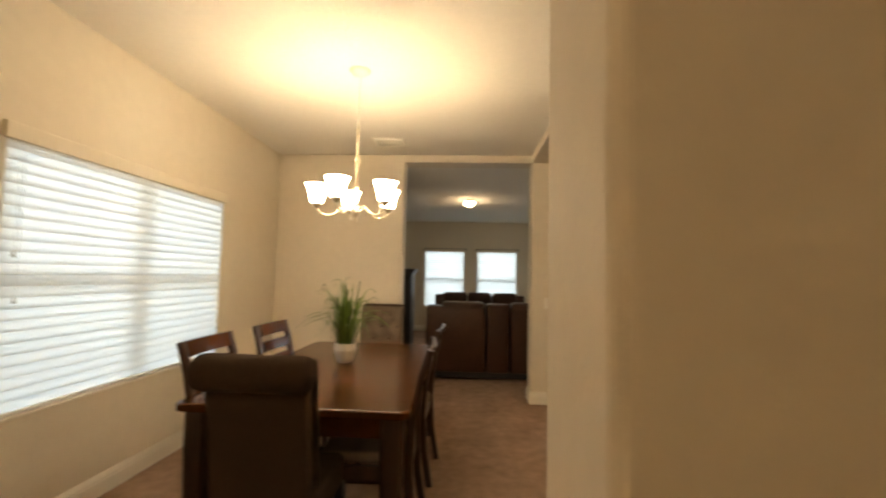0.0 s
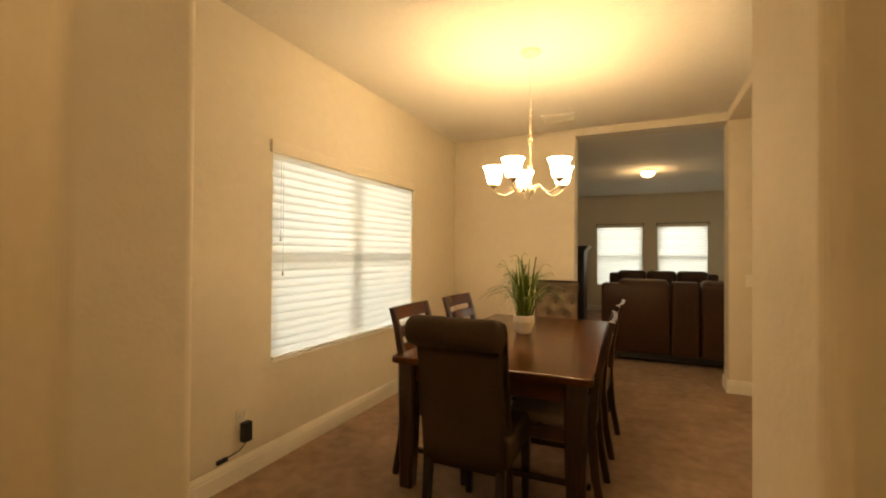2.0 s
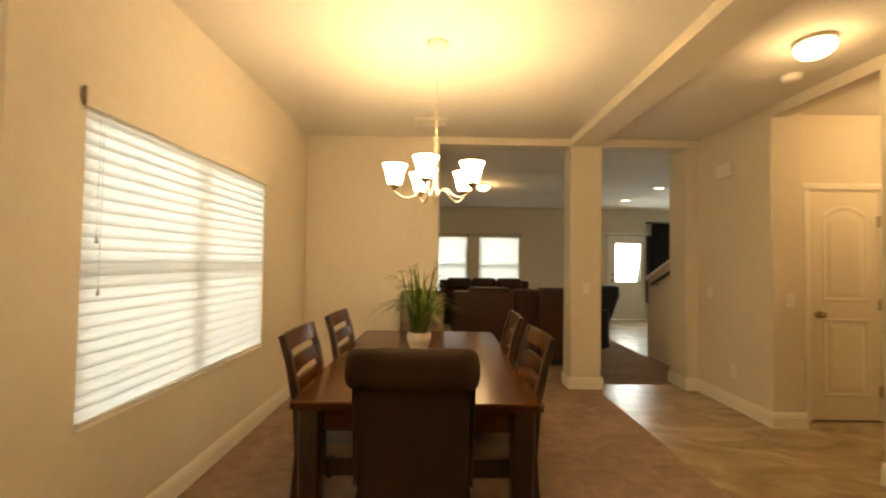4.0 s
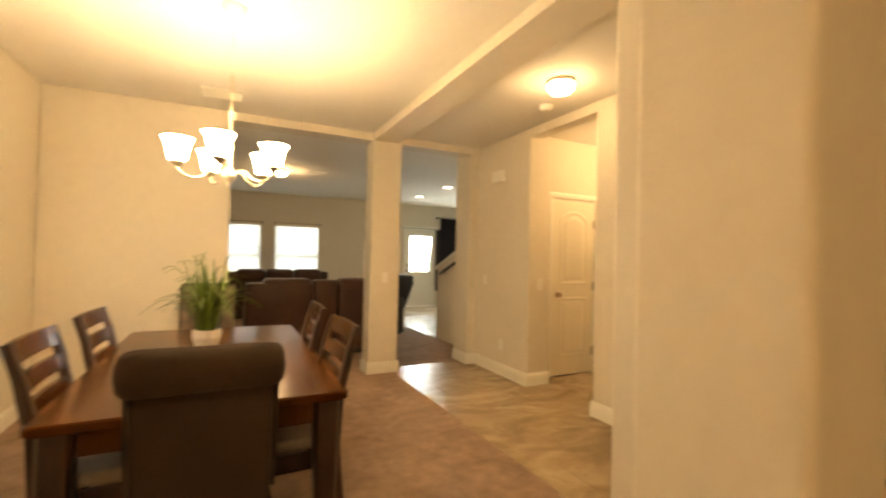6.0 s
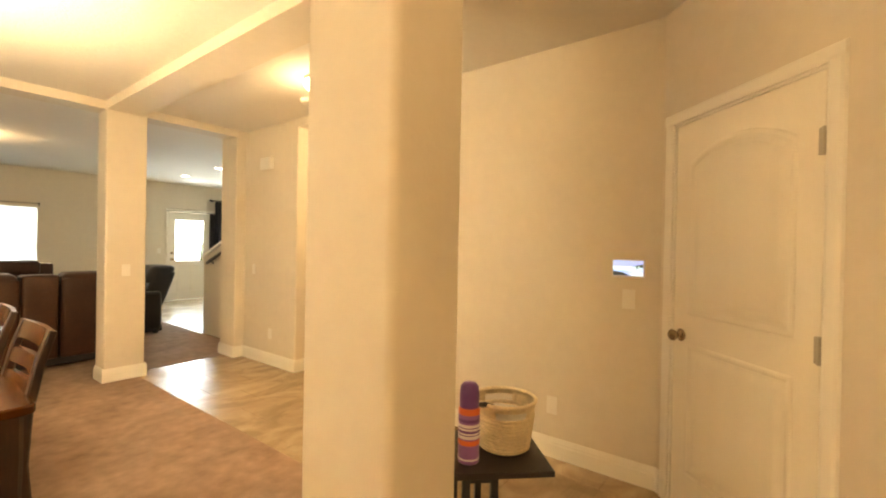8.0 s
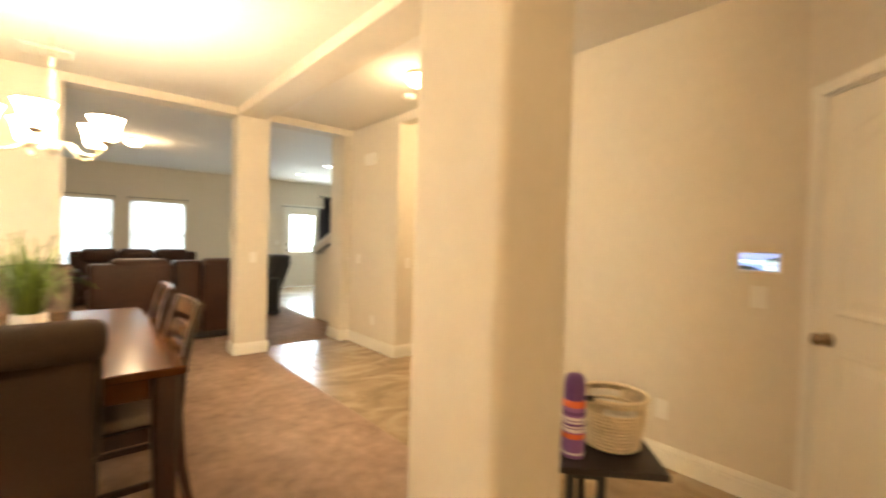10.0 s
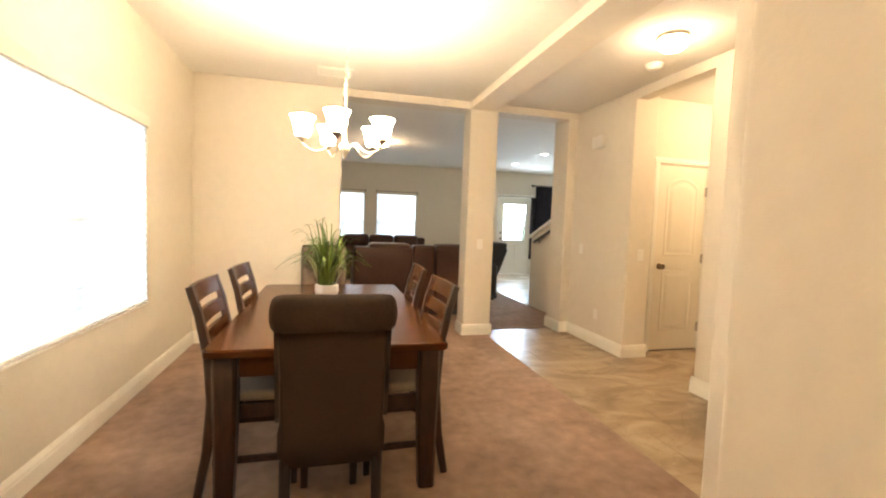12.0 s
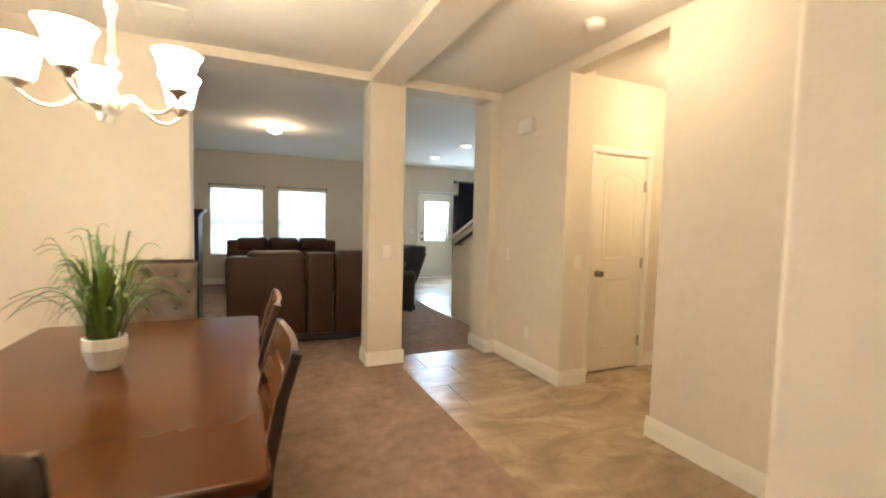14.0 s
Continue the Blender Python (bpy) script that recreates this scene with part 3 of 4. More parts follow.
def drape(x0, x1, z0, z1, y, folds):
    bm = bmesh.new()
    n, rowsn = folds * 8, 8
    g = []
    for j in range(rowsn + 1):
        v = j / rowsn
        r = []
        for i in range(n + 1):
            u = i / n
            amp = 0.022 + 0.016 * (1 - v)
            r.append(bm.verts.new((x0 + (x1 - x0) * u + 0.008 * math.sin(u * 40 + v * 2), y + amp * math.sin(u * folds * 2 * math.pi + 0.5 * math.sin(3 * v)), z0 + (z1 - z0) * v)))
        g.append(r)
    for j in range(rowsn):
        for i in range(n):
            bm.faces.new((g[j][i], g[j][i + 1], g[j + 1][i + 1], g[j + 1][i]))
    r = bmesh.ops.solidify(bm, geom=bm.faces[:], thickness=0.006)
    return bm


part("panel", drape(4.66, 5.22, 0.04, 2.36, BY - 0.12, 7), VELVET, cu, smooth=True)
bm = tube([(4.56, BY - 0.12, 2.38), (6.1, BY - 0.12, 2.38)], 0.012, 10)
part("curtain_rod", bm, IRON, cu, "black curtain rod", True)
bm = bmesh.new()
bmesh.ops.create_uvsphere(bm, u_segments=14, v_segments=8, radius=0.026, matrix=pose(4.55, BY - 0.12, 2.38))
part("finial", bm, IRON, cu, "", True)
for x in (4.62, 6.05):
    part("bracket", boxed(x - 0.01, BY - 0.13, 2.35, x + 0.01, BY - 0.001, 2.37, 0.002), IRON, cu)
dc = thing("door_curtain", "dark plum curtain drawn aside on a rod over the door", "curtain", m=pose(0, 0, 0))
part("panel", drape(4.57, 4.71, 0.42, 2.05, BY - 0.065, 3), PLUM, dc, smooth=True)
part("curtain_rod", tube([(3.62, BY - 0.065, 2.065), (4.74, BY - 0.065, 2.065)], 0.007, 8), IRON, dc, "thin dark rod", True)
for x in (3.635, 4.725):
    part("bracket", boxed(x - 0.008, BY - 0.070, 2.05, x + 0.008, BY - 0.0005, 2.062, 0.002), IRON, dc)
for i, q in enumerate(LWIN):
    rod = thing("curtain_rod", "thin black curtain rod above a living room window", "curtain rod", "living room curtain rods", m=pose(0, 0, 0))
    part("rod", tube([(q[0] - 0.03, BY - 0.03, q[3] + 0.03), (q[1] + 0.03, BY - 0.03, q[3] + 0.03)], 0.006, 8), IRON, rod)
    for x in (q[0] - 0.015, q[1] + 0.015):
        part("bracket", boxed(x - 0.008, BY - 0.035, q[3] - 0.02, x + 0.008, BY - 0.0005, q[3] + 0.05, 0.002), IRON, rod)

# ---- dining table ----
TX0, TX1, TY0, TY1, TZ = -1.09, -0.004, 2.14, 4.06, 0.742
table = thing("dining_table", "dark walnut dining table with chunky legs on the carpet", "table", m=pose((TX0 + TX1) / 2, (TY0 + TY1) / 2, 0.004))
hw, hl = (TX1 - TX0) / 2, (TY1 - TY0) / 2
bm = bmesh.new()
r, ring = 0.045, []
for cx, cy, a0 in ((hw - r, hl - r, 0), (-hw + r, hl - r, 90), (-hw + r, -hl + r, 180), (hw - r, -hl + r, 270)):
    for k in range(6):
        a = radians(a0 + 18 * k)
        ring.append((cx + r * math.cos(a), cy + r * math.sin(a)))
levels = [(-0.010, 0.0), (0.0, 0.006), (0.0, 0.032), (-0.004, 0.038), (-0.010, 0.040)]
vr = [[bm.verts.new((x * (1 + d / hw), y * (1 + d / hl), TZ - 0.044 + z)) for x, y in ring] for d, z in levels]
for i in range(len(vr) - 1):
    for j in range(len(ring)):
        bm.faces.new((vr[i][j], vr[i][(j + 1) % len(ring)], vr[i + 1][(j + 1) % len(ring)], vr[i + 1][j]))
bm.faces.new(vr[0][::-1])
bm.faces.new(vr[-1])
part("tabletop", bm, WOOD, table, "polished dark walnut top with rounded corners")
for sx, sy in ((-1, -1), (1, -1), (-1, 1), (1, 1)):
    bm = bmesh.new()
    x, y = sx * (hw - 0.085), sy * (hl - 0.085)
    bar(bm, [(x, y, TZ - 0.046), (x, y, 0.52), (x, y, 0.26), (x + sx * 0.004, y + sy * 0.004, 0.0)], [0.105, 0.105, 0.092, 0.078], [0.105, 0.105, 0.092, 0.078])
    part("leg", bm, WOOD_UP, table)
for sx in (-1, 1):
    part("apron", boxed(sx * (hw - 0.075) - 0.012, -hl + 0.14, TZ - 0.145, sx * (hw - 0.075) + 0.012, hl - 0.14, TZ - 0.045, 0.003), WOOD, table)
for sy in (-1, 1):
    part("apron", boxed(-hw + 0.14, sy * (hl - 0.075) - 0.012, TZ - 0.145, hw - 0.14, sy * (hl - 0.075) + 0.012, TZ - 0.045, 0.003), WOOD, table)

# ---- ladder-back chairs: the seat looks along +x, the back stands at -x ----
chair = thing("dining_chair", "dark walnut ladder-back dining chair with a beige padded seat", "chair", "ladder-back chairs along the table")
W2 = 0.215
for sy in (-1, 1):
    bm = bmesh.new()
    bar(bm, [(-0.265, sy * W2, 0.0), (-0.225, sy * W2, 0.22), (-0.205, sy * W2, 0.45), (-0.222, sy * W2, 0.66), (-0.262, sy * W2, 0.86), (-0.300, sy * W2, 0.985)], 0.044, [0.036, 0.042, 0.046, 0.038, 0.032, 0.028], (0, 1, 0))
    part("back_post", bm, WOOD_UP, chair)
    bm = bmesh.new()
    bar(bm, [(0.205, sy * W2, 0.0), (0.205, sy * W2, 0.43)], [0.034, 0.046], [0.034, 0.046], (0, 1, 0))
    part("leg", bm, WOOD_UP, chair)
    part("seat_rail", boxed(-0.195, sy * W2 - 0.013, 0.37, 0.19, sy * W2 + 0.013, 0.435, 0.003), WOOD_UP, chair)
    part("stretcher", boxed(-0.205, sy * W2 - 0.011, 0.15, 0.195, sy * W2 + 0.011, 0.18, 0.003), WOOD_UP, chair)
part("seat_rail", boxed(0.19, -W2, 0.37, 0.216, W2, 0.435, 0.003), WOOD_UP, chair)
part("seat_rail", boxed(-0.215, -W2 + 0.02, 0.37, -0.19, W2 - 0.02, 0.435, 0.003), WOOD_UP, chair)
for z0, z1, xo in ((0.908, 0.985, -0.288), (0.806, 0.868, -0.256), (0.706, 0.766, -0.236)):
    bm = bmesh.new()
    pts = []
    for k in range(9):
        u = k / 8 * 2 - 1
        pts.append((xo - 0.013 * (1 - u * u), u * (W2 - 0.018), (z0 + z1) / 2))
    lean = 0.27 if z0 > 0.8 else 0.20
    g = []
    for p in pts:
        g.append([bm.verts.new((p[0] + dx - lean * dz, p[1], p[2] + dz)) for dx, dz in ((-0.010, -(z1 - z0) / 2), (0.010, -(z1 - z0) / 2), (0.010, (z1 - z0) / 2), (-0.010, (z1 - z0) / 2))])
    for i in range(8):
        for k in range(4):
            bm.faces.new((g[i][k], g[i][(k + 1) % 4], g[i + 1][(k + 1) % 4], g[i + 1][k]))
    bm.faces.new(g[0][::-1])
    bm.faces.new(g[-1])
    part("back_slat", bm, WOOD, chair)
part("seat", boxed(-0.215, -W2 + 0.005, 0.435, 0.225, W2 - 0.005, 0.490, 0.022, 4), SEATPAD, chair, "beige padded seat", True)
chair.matrix_world = pose(-0.875, 2.525, 0.004)
copy_thing(chair, pose(-0.850, 3.235, 0.004, 0, 0, -2))
copy_thing(chair, pose(-0.240, 2.52, 0.004, 0, 0, 182))
copy_thing(chair, pose(-0.235, 3.285, 0.004, 0, 0, 178))

# ---- upholstered end chairs: the seat looks along +y, the back stands at -y ----
pc = thing("parsons_chair", "taupe upholstered dining chair with a rolled tufted back", "chair", "upholstered chairs at the table ends")
PW = 0.213
prof = [(-0.215, 0.33), (-0.235, 0.45), (-0.262, 0.65), (-0.292, 0.88), (-0.300, 0.95), (-0.270, 0.95), (-0.232, 0.88), (-0.200, 0.65), (-0.165, 0.47), (-0.150, 0.33)]
bm = bmesh.new()
extrude_profile(bm, prof, (-PW, -PW + 0.006, -PW + 0.018, 0.0, PW - 0.018, PW - 0.006, PW), "x")
for v in bm.verts:
    c = -0.235 - 0.11 * max(0, v.co.z - 0.45)
    e = (PW - abs(v.co.x)) / 0.018
    v.co.y = c + (v.co.y - c) * (0.62 if e < 0.1 else 0.87 if e < 0.5 else 1.0)
    v.co.x *= 0.90 + 0.033 * min(1.0, max(0.0, (v.co.z - 0.4) / 0.45))
part("backrest", bm, LINEN_SHADED, pc, smooth=True)
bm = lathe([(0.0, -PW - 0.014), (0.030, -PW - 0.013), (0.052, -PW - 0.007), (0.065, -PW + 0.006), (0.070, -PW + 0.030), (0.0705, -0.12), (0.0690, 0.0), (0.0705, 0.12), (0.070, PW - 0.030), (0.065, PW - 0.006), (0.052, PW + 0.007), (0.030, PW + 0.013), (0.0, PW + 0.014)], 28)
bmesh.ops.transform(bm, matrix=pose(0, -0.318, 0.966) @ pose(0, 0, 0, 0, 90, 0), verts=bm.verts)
part("head_roll", bm, LINEN_SHADED, pc, "padded roll along the top of the back", True)
for sx in (-1, 1):
    part("piping", tube([(sx * (PW - 0.006) * (0.90 + 0.033 * min(1.0, max(0.0, (z - 0.4) / 0.45))), y - 0.002, z) for y, z in ((-0.215, 0.33), (-0.235, 0.45), (-0.262, 0.65), (-0.290, 0.88))], 0.004, 6), LINEN_SHADED, pc, smooth=True)
bm = bmesh.new()
nx, nz = 48, 56
g = []
for j in range(nz + 1):
    z = 0.50 + 0.518 * j / nz
    row = []
    for i in range(nx + 1):
        x = -PW - 0.008 + (2 * PW + 0.016) * i / nx
        base = -0.200 - (z - 0.65) * (0.17 if z > 0.65 else 0.19)
        if z > 0.966:
            base -= 0.070 - math.sqrt(0.070 ** 2 - (z - 0.966) ** 2)
        d = 1.0
        for rj in range(4):
            bz = 0.57 + rj * 0.118
            for ri in range(-3, 4):
                bx = (ri + (0.5 if rj % 2 else 0.0)) * 0.165
                if abs(bx) > PW - 0.02:
                    continue
                d = min(d, math.hypot(x - bx, (z - bz)) / 0.085)
        edge = min(1.0, (PW + 0.008 - abs(x)) / 0.03, (z - 0.50) / 0.03, (1.018 - z) / 0.03)
        row.append(bm.verts.new((x, base + 0.000 + 0.048 * min(1.0, d) ** 0.75 * max(0.0, edge) ** 0.5, z)))
    g.append(row)
for j in range(nz):
    for i in range(nx):
        bm.faces.new((g[j][i], g[j][i + 1], g[j + 1][i + 1], g[j + 1][i]))
# The tufted front takes the lit colour, the other parts the shaded one.
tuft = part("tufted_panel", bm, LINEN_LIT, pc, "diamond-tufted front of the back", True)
for rj in range(4):
    for ri in range(-3, 4):
        bx, bz = (ri + (0.5 if rj % 2 else 0.0)) * 0.165, 0.57 + rj * 0.118
        if abs(bx) > PW - 0.02:
            continue
        bm = bmesh.new()
        bmesh.ops.create_uvsphere(bm, u_segments=10, v_segments=6, radius=0.011, matrix=pose(bx, -0.192 - (bz - 0.65) * (0.17 if bz > 0.65 else 0.19), bz) @ Matrix.Diagonal((1, 0.6, 1, 1)))
        part("button", bm, LINEN_SHADED, tuft, "", True)
part("seat", boxed(-PW, -0.20, 0.34, PW, 0.29, 0.485, 0.03, 4), LINEN_SHADED, pc, smooth=True)
for sx in (-1, 1):
    bm = bmesh.new()
    bar(bm, [(sx * (PW - 0.035), -0.195, 0.36), (sx * (PW - 0.035), -0.215, 0.18), (sx * (PW - 0.035), -0.255, 0.0)], [0.045, 0.04, 0.032], [0.045, 0.04, 0.032])
    part("leg", bm, ESPRESSO, pc)
    bm = bmesh.new()
    bar(bm, [(sx * (PW - 0.035), 0.25, 0.36), (sx * (PW - 0.035), 0.25, 0.0)], [0.048, 0.032], [0.048, 0.032])
    part("leg", bm, ESPRESSO, pc)
pc.matrix_world = pose(-0.545, 2.11, 0.004)
copy_thing(pc, pose(-0.635, 4.50, 0.004, 0, 0, 180))

# ---- plant on the table ----
PX, PY = -0.59, 3.19
pot = thing("potted_plant", "artificial grass plant in a cream faceted pot on the table", "plant", m=pose(PX, PY, TZ))
bm = lathe([(0.0, 0.0), (0.046, 0.0), (0.055, 0.012), (0.079, 0.085), (0.077, 0.128), (0.072, 0.130), (0.067, 0.108), (0.0, 0.106)], 10)
part("pot", bm, CERAMIC, pot, "cream faceted ceramic pot")
bm = lathe([(0.0, 0.115), (0.04, 0.114), (0.066, 0.109)], 16)
part("soil", bm, SOIL, pot, "dark moss", True)
rnd = random.Random(5)
leaf_meshes = []
for k in range(14):
    bm = bmesh.new()
    reach, high, droop = rnd.uniform(0.09, 0.27), rnd.uniform(0.22, 0.36), rnd.uniform(0.10, 0.34)
    if k < 4:
        reach, high, droop = rnd.uniform(0.05, 0.16), rnd.uniform(0.36, 0.47), 0.10
    if k > 11:
        reach, high, droop = rnd.uniform(0.32, 0.40), rnd.uniform(0.20, 0.28), 0.14
    wide = rnd.uniform(0.005, 0.0085)
    n = 10
    prev = None
    for i in range(n + 1):
        u = i / n
        x = 0.02 * u + reach * u ** 1.9
        z = high * math.sin(min(1.0, u * 1.05) * math.pi / 2) - droop * max(0, u - 0.6) ** 1.5 * 2.2
        w = wide * (0.7 + 0.6 * u if u < 0.4 else 0.94 * (1 - u) / 0.6 + 0.02)
        row = [bm.verts.new((x, -w, z + 0.003)), bm.verts.new((x, 0, z)), bm.verts.new((x, w, z + 0.003))]
        if prev:
            bm.faces.new((prev[0], prev[1], row[1], row[0]))
            bm.faces.new((prev[1], prev[2], row[2], row[1]))
        prev = row
    leaf_meshes.append(mesh_of("leaf", bm, LEAF, True))
for k in range(128):
    o = new("leaf", leaf_meshes[k % 14] if k % 14 < 12 or k < 14 else leaf_meshes[k % 12])
    o.parent = pot
    a = rnd.uniform(0, 360)
    rr_ = 0.055 * math.sqrt(rnd.random())
    s = rnd.uniform(0.75, 1.1)
    o.matrix_basis = pose(rr_ * math.cos(radians(a)), rr_ * math.sin(radians(a)), 0.112, rnd.uniform(-8, 8), rnd.uniform(-6, 10), a + rnd.uniform(-35, 35)) @ Matrix.Scale(s, 4)

# ---- chandelier ----
ch = thing("chandelier", "brushed nickel chandelier with five lit frosted shades", "chandelier", m=pose(CHAND[0], CHAND[1], 0))
part("canopy", lathe([(0.0, CEIL - 0.034), (0.02, CEIL - 0.034), (0.05, CEIL - 0.026), (0.066, CEIL - 0.010), (0.068, CEIL)], 28), VALANCE, ch, "cream ceiling canopy", True)
part("cord", tube([(0, 0, 2.32), (0.002, 0.001, 2.5), (0, 0, CEIL - 0.03)], 0.0035, 6), PLASTIC, ch, "pale cord")
for k in range(9):
    z = 2.11 + k * 0.026
    pts = [(0.009 * math.cos(a) * (1 if k % 2 else 0), 0.009 * math.cos(a) * (0 if k % 2 else 1), z + 0.017 * math.sin(a)) for a in [2 * math.pi * q / 12 for q in range(12)]]
    part("chain_link", tube(pts, 0.0028, 6, closed=True), NICKEL, ch)
bm = tube([(0.016 * math.cos(2 * math.pi * q / 16), 0, 2.092 + 0.020 * math.sin(2 * math.pi * q / 16)) for q in range(16)], 0.004, 6, closed=True)
part("loop", bm, NICKEL, ch)
part("stem", lathe([(0.0, 2.074), (0.010, 2.07), (0.014, 2.062), (0.009, 2.05), (0.009, 1.93), (0.016, 1.92), (0.016, 1.90), (0.009, 1.89), (0.009, 1.80), (0.022, 1.785), (0.034, 1.76), (0.030, 1.735), (0.016, 1.72), (0.010, 1.705), (0.013, 1.695), (0.0, 1.685)], 20), NICKEL, ch, smooth=True)
for a in SHADE_ANGLES:
    c, s = math.cos(radians(a)), math.sin(radians(a))
    pts = []
    for k in range(25):
        u = k / 24
        rad_ = 0.02 + 0.23 * min(1.0, u * 1.04)
        z = 1.752 + 0.030 * math.sin(min(1.0, u / 0.4) * math.pi) - 0.030 * math.sin(min(1.0, max(0.0, (u - 0.36) / 0.60)) * math.pi) + 0.016 * u ** 8
        pts.append((rad_ * c, rad_ * s, z))
    arm = part("arm", tube(pts, 0.0065, 8), NICKEL, ch, smooth=True)
    bm = lathe([(0.0, 1.768), (0.009, 1.769), (0.012, 1.778), (0.024, 1.787), (0.026, 1.792)], 18, centre=(0.25 * c, 0.25 * s, 0))
    part("shade_holder", bm, FITTER, arm, "turned fitter cup with its dark reflection in the colour", True)
    bm = lathe([(0.025, 1.791), (0.034, 1.793), (0.036, 1.798), (0.033, 1.802), (0.036, 1.806), (0.0, 1.808)], 18, centre=(0.25 * c, 0.25 * s, 0))
    part("fitter_ring", bm, NICKEL, arm, "bright ringed fitter rim", True)
    bm = lathe([(0.034, 1.803), (0.043, 1.813), (0.050, 1.842), (0.055, 1.875), (0.063, 1.902), (0.076, 1.924), (0.073, 1.924), (0.060, 1.903), (0.052, 1.875), (0.047, 1.842), (0.040, 1.816), (0.030, 1.808)], 26, centre=(0.25 * c, 0.25 * s, 0))
    part("shade", bm, SHADE, ch, "lit frosted bell glass shade", True)


# ---- ceiling fixtures ----
def dome_light(x, y, label):
    t = thing("ceiling_light", label, "ceiling light", "flush dome ceiling lights", m=pose(x, y, CEIL))
    part("base", lathe([(0.102, 0.0), (0.104, -0.018), (0.096, -0.026), (0.0, -0.026)], 32), NICKEL, t, "brushed metal base", True)
    part("dome", lathe([(0.098, -0.024), (0.104, -0.043), (0.096, -0.071), (0.072, -0.096), (0.037, -0.109), (0.0, -0.113)], 32), DOME, t, "lit frosted glass dome", True)
    part("finial", lathe([(0.0, -0.111), (0.009, -0.113), (0.011, -0.121), (0.0, -0.129)], 12), NICKEL, t, "", True)


dome_light(1.76, 2.85, "lit flush glass dome light on the foyer ceiling")
dome_light(0.27, 7.85, "lit flush glass dome light on the living room ceiling")
# Unseen dome added round the entry fill lamp.
dome_light(-0.85, -0.55, "unseen dome light added on the entry ceiling as fill")
# Unseen dome added round the side hall lamp.
dome_light(3.30, 3.40, "unseen dome light added in the side hall")
for x, y in ((3.37, 7.88), (3.42, 9.40)):
    t = thing("recessed_light", "lit round recessed light in the ceiling", "recessed light", "recessed ceiling lights", m=pose(x, y, CEIL))
    part("trim_ring", lathe([(0.095, 0.0), (0.096, -0.006), (0.080, -0.010), (0.074, -0.004)], 28), PLASTIC, t, smooth=True)
    part("lens", lathe([(0.075, -0.005), (0.0, -0.006)], 28), CANLIGHT, t, "lit lens")
t = thing("smoke_detector", "round white smoke detector on the foyer ceiling", "smoke detector", m=pose(2.02, 3.345, CEIL))
part("base", lathe([(0.070, 0.0), (0.070, -0.012), (0.0, -0.012)], 28), PLASTIC, t, smooth=True)
part("cover", lathe([(0.062, -0.012), (0.062, -0.030), (0.050, -0.042), (0.020, -0.046), (0.0, -0.046)], 28), PLASTIC, t, smooth=True)
t = thing("ceiling_vent", "white louvred air vent in the dining room ceiling", "vent", m=pose(-0.565, 4.50, CEIL))
bm = bmesh.new()
for q in ((-0.165, -0.125, 0.165, -0.10), (-0.165, 0.10, 0.165, 0.125), (-0.165, -0.10, -0.14, 0.10), (0.14, -0.10, 0.165, 0.10)):
    box(bm, q[0], q[1], -0.012, q[2], q[3], 0.0, 0.003, 1)
part("frame", bm, PLASTIC, t)
part("backing", boxed(-0.14, -0.10, -0.003, 0.14, 0.10, 0.0), PLASTIC, t, "shaded duct opening")
for k in range(8):
    y = -0.088 + k * 0.025
    part("slat", boxed(-0.14, -0.010, -0.001, 0.14, 0.010, 0.001, m=pose(0, y, -0.008, 35)), PLASTIC, t)


# ---- wall plates ----
def plate(name, m, label, kind_):
    """A wall plate in the plane y = 0 looking to -y."""
    t = thing(name, label, name.replace("_", " "), m=m)
    part("plate", boxed(-0.036, -0.006, -0.058, 0.036, 0.0, 0.058, 0.003), PLASTIC, t)
    if kind_ == "outlet":
        for z in (-0.021, 0.021):
            part("socket", boxed(-0.017, -0.008, z - 0.014, 0.017, -0.005, z + 0.014, 0.004), PLASTIC, t)
    else:
        part("rocker", boxed(-0.016, -0.009, -0.032, 0.016, -0.005, 0.032, 0.003), PLASTIC, t)
    return t


FW = pose(RX, 0, 0, 0, 0, -90)
plate("light_switch", FW @ pose(-0.59, 0, 1.082), "white rocker switch below the security panel", "switch")
plate("wall_outlet", FW @ pose(-1.055, 0, 0.342), "white outlet low on the foyer wall", "outlet")
plate("light_switch", FW @ pose(-4.775, 0, 1.065), "white rocker switch on the foyer wall", "switch")
plate("wall_outlet", FW @ pose(-4.415, 0, 0.35), "white outlet low on the foyer wall", "outlet")
plate("light_switch", pose(1.115, FY, 1.08), "white rocker switch on the far column", "switch")
plate("light_switch", pose(2.48, 3.94, 1.06), "white rocker switch beside the closet", "switch")
plate("light_switch", pose(3.50, BY, 1.15), "white rocker switch beside the back door", "switch")
WW_ = pose(WX, 0, 0, 0, 0, 90)
plate("wall_outlet", WW_ @ pose(1.858, 0, 0.350), "white outlet on the window wall with a charger in it", "outlet")
t = thing("charger", "black plug-in charger hanging from the outlet", "charger", m=WW_ @ pose(1.870, 0, 0.280))
part("body", boxed(-0.028, -0.052, -0.058, 0.028, -0.008, 0.055, 0.007), BLACK, t)
part("cable", tube([(0, -0.03, -0.055), (-0.012, -0.03, -0.075), (-0.045, -0.028, -0.095), (-0.10, -0.026, -0.103), (-0.13, -0.03, -0.104)], 0.003, 6), BLACK, t)
part("connector", boxed(-0.190, -0.038, -0.118, -0.125, -0.022, -0.094, 0.003), BLACK, t)

t = thing("door_chime", "white door chime box high on the foyer wall", "door chime", m=FW @ pose(-4.495, 0, 2.275))
part("cover", boxed(-0.105, -0.05, -0.065, 0.105, -0.001, 0.065, 0.008, 3), PLASTIC, t)
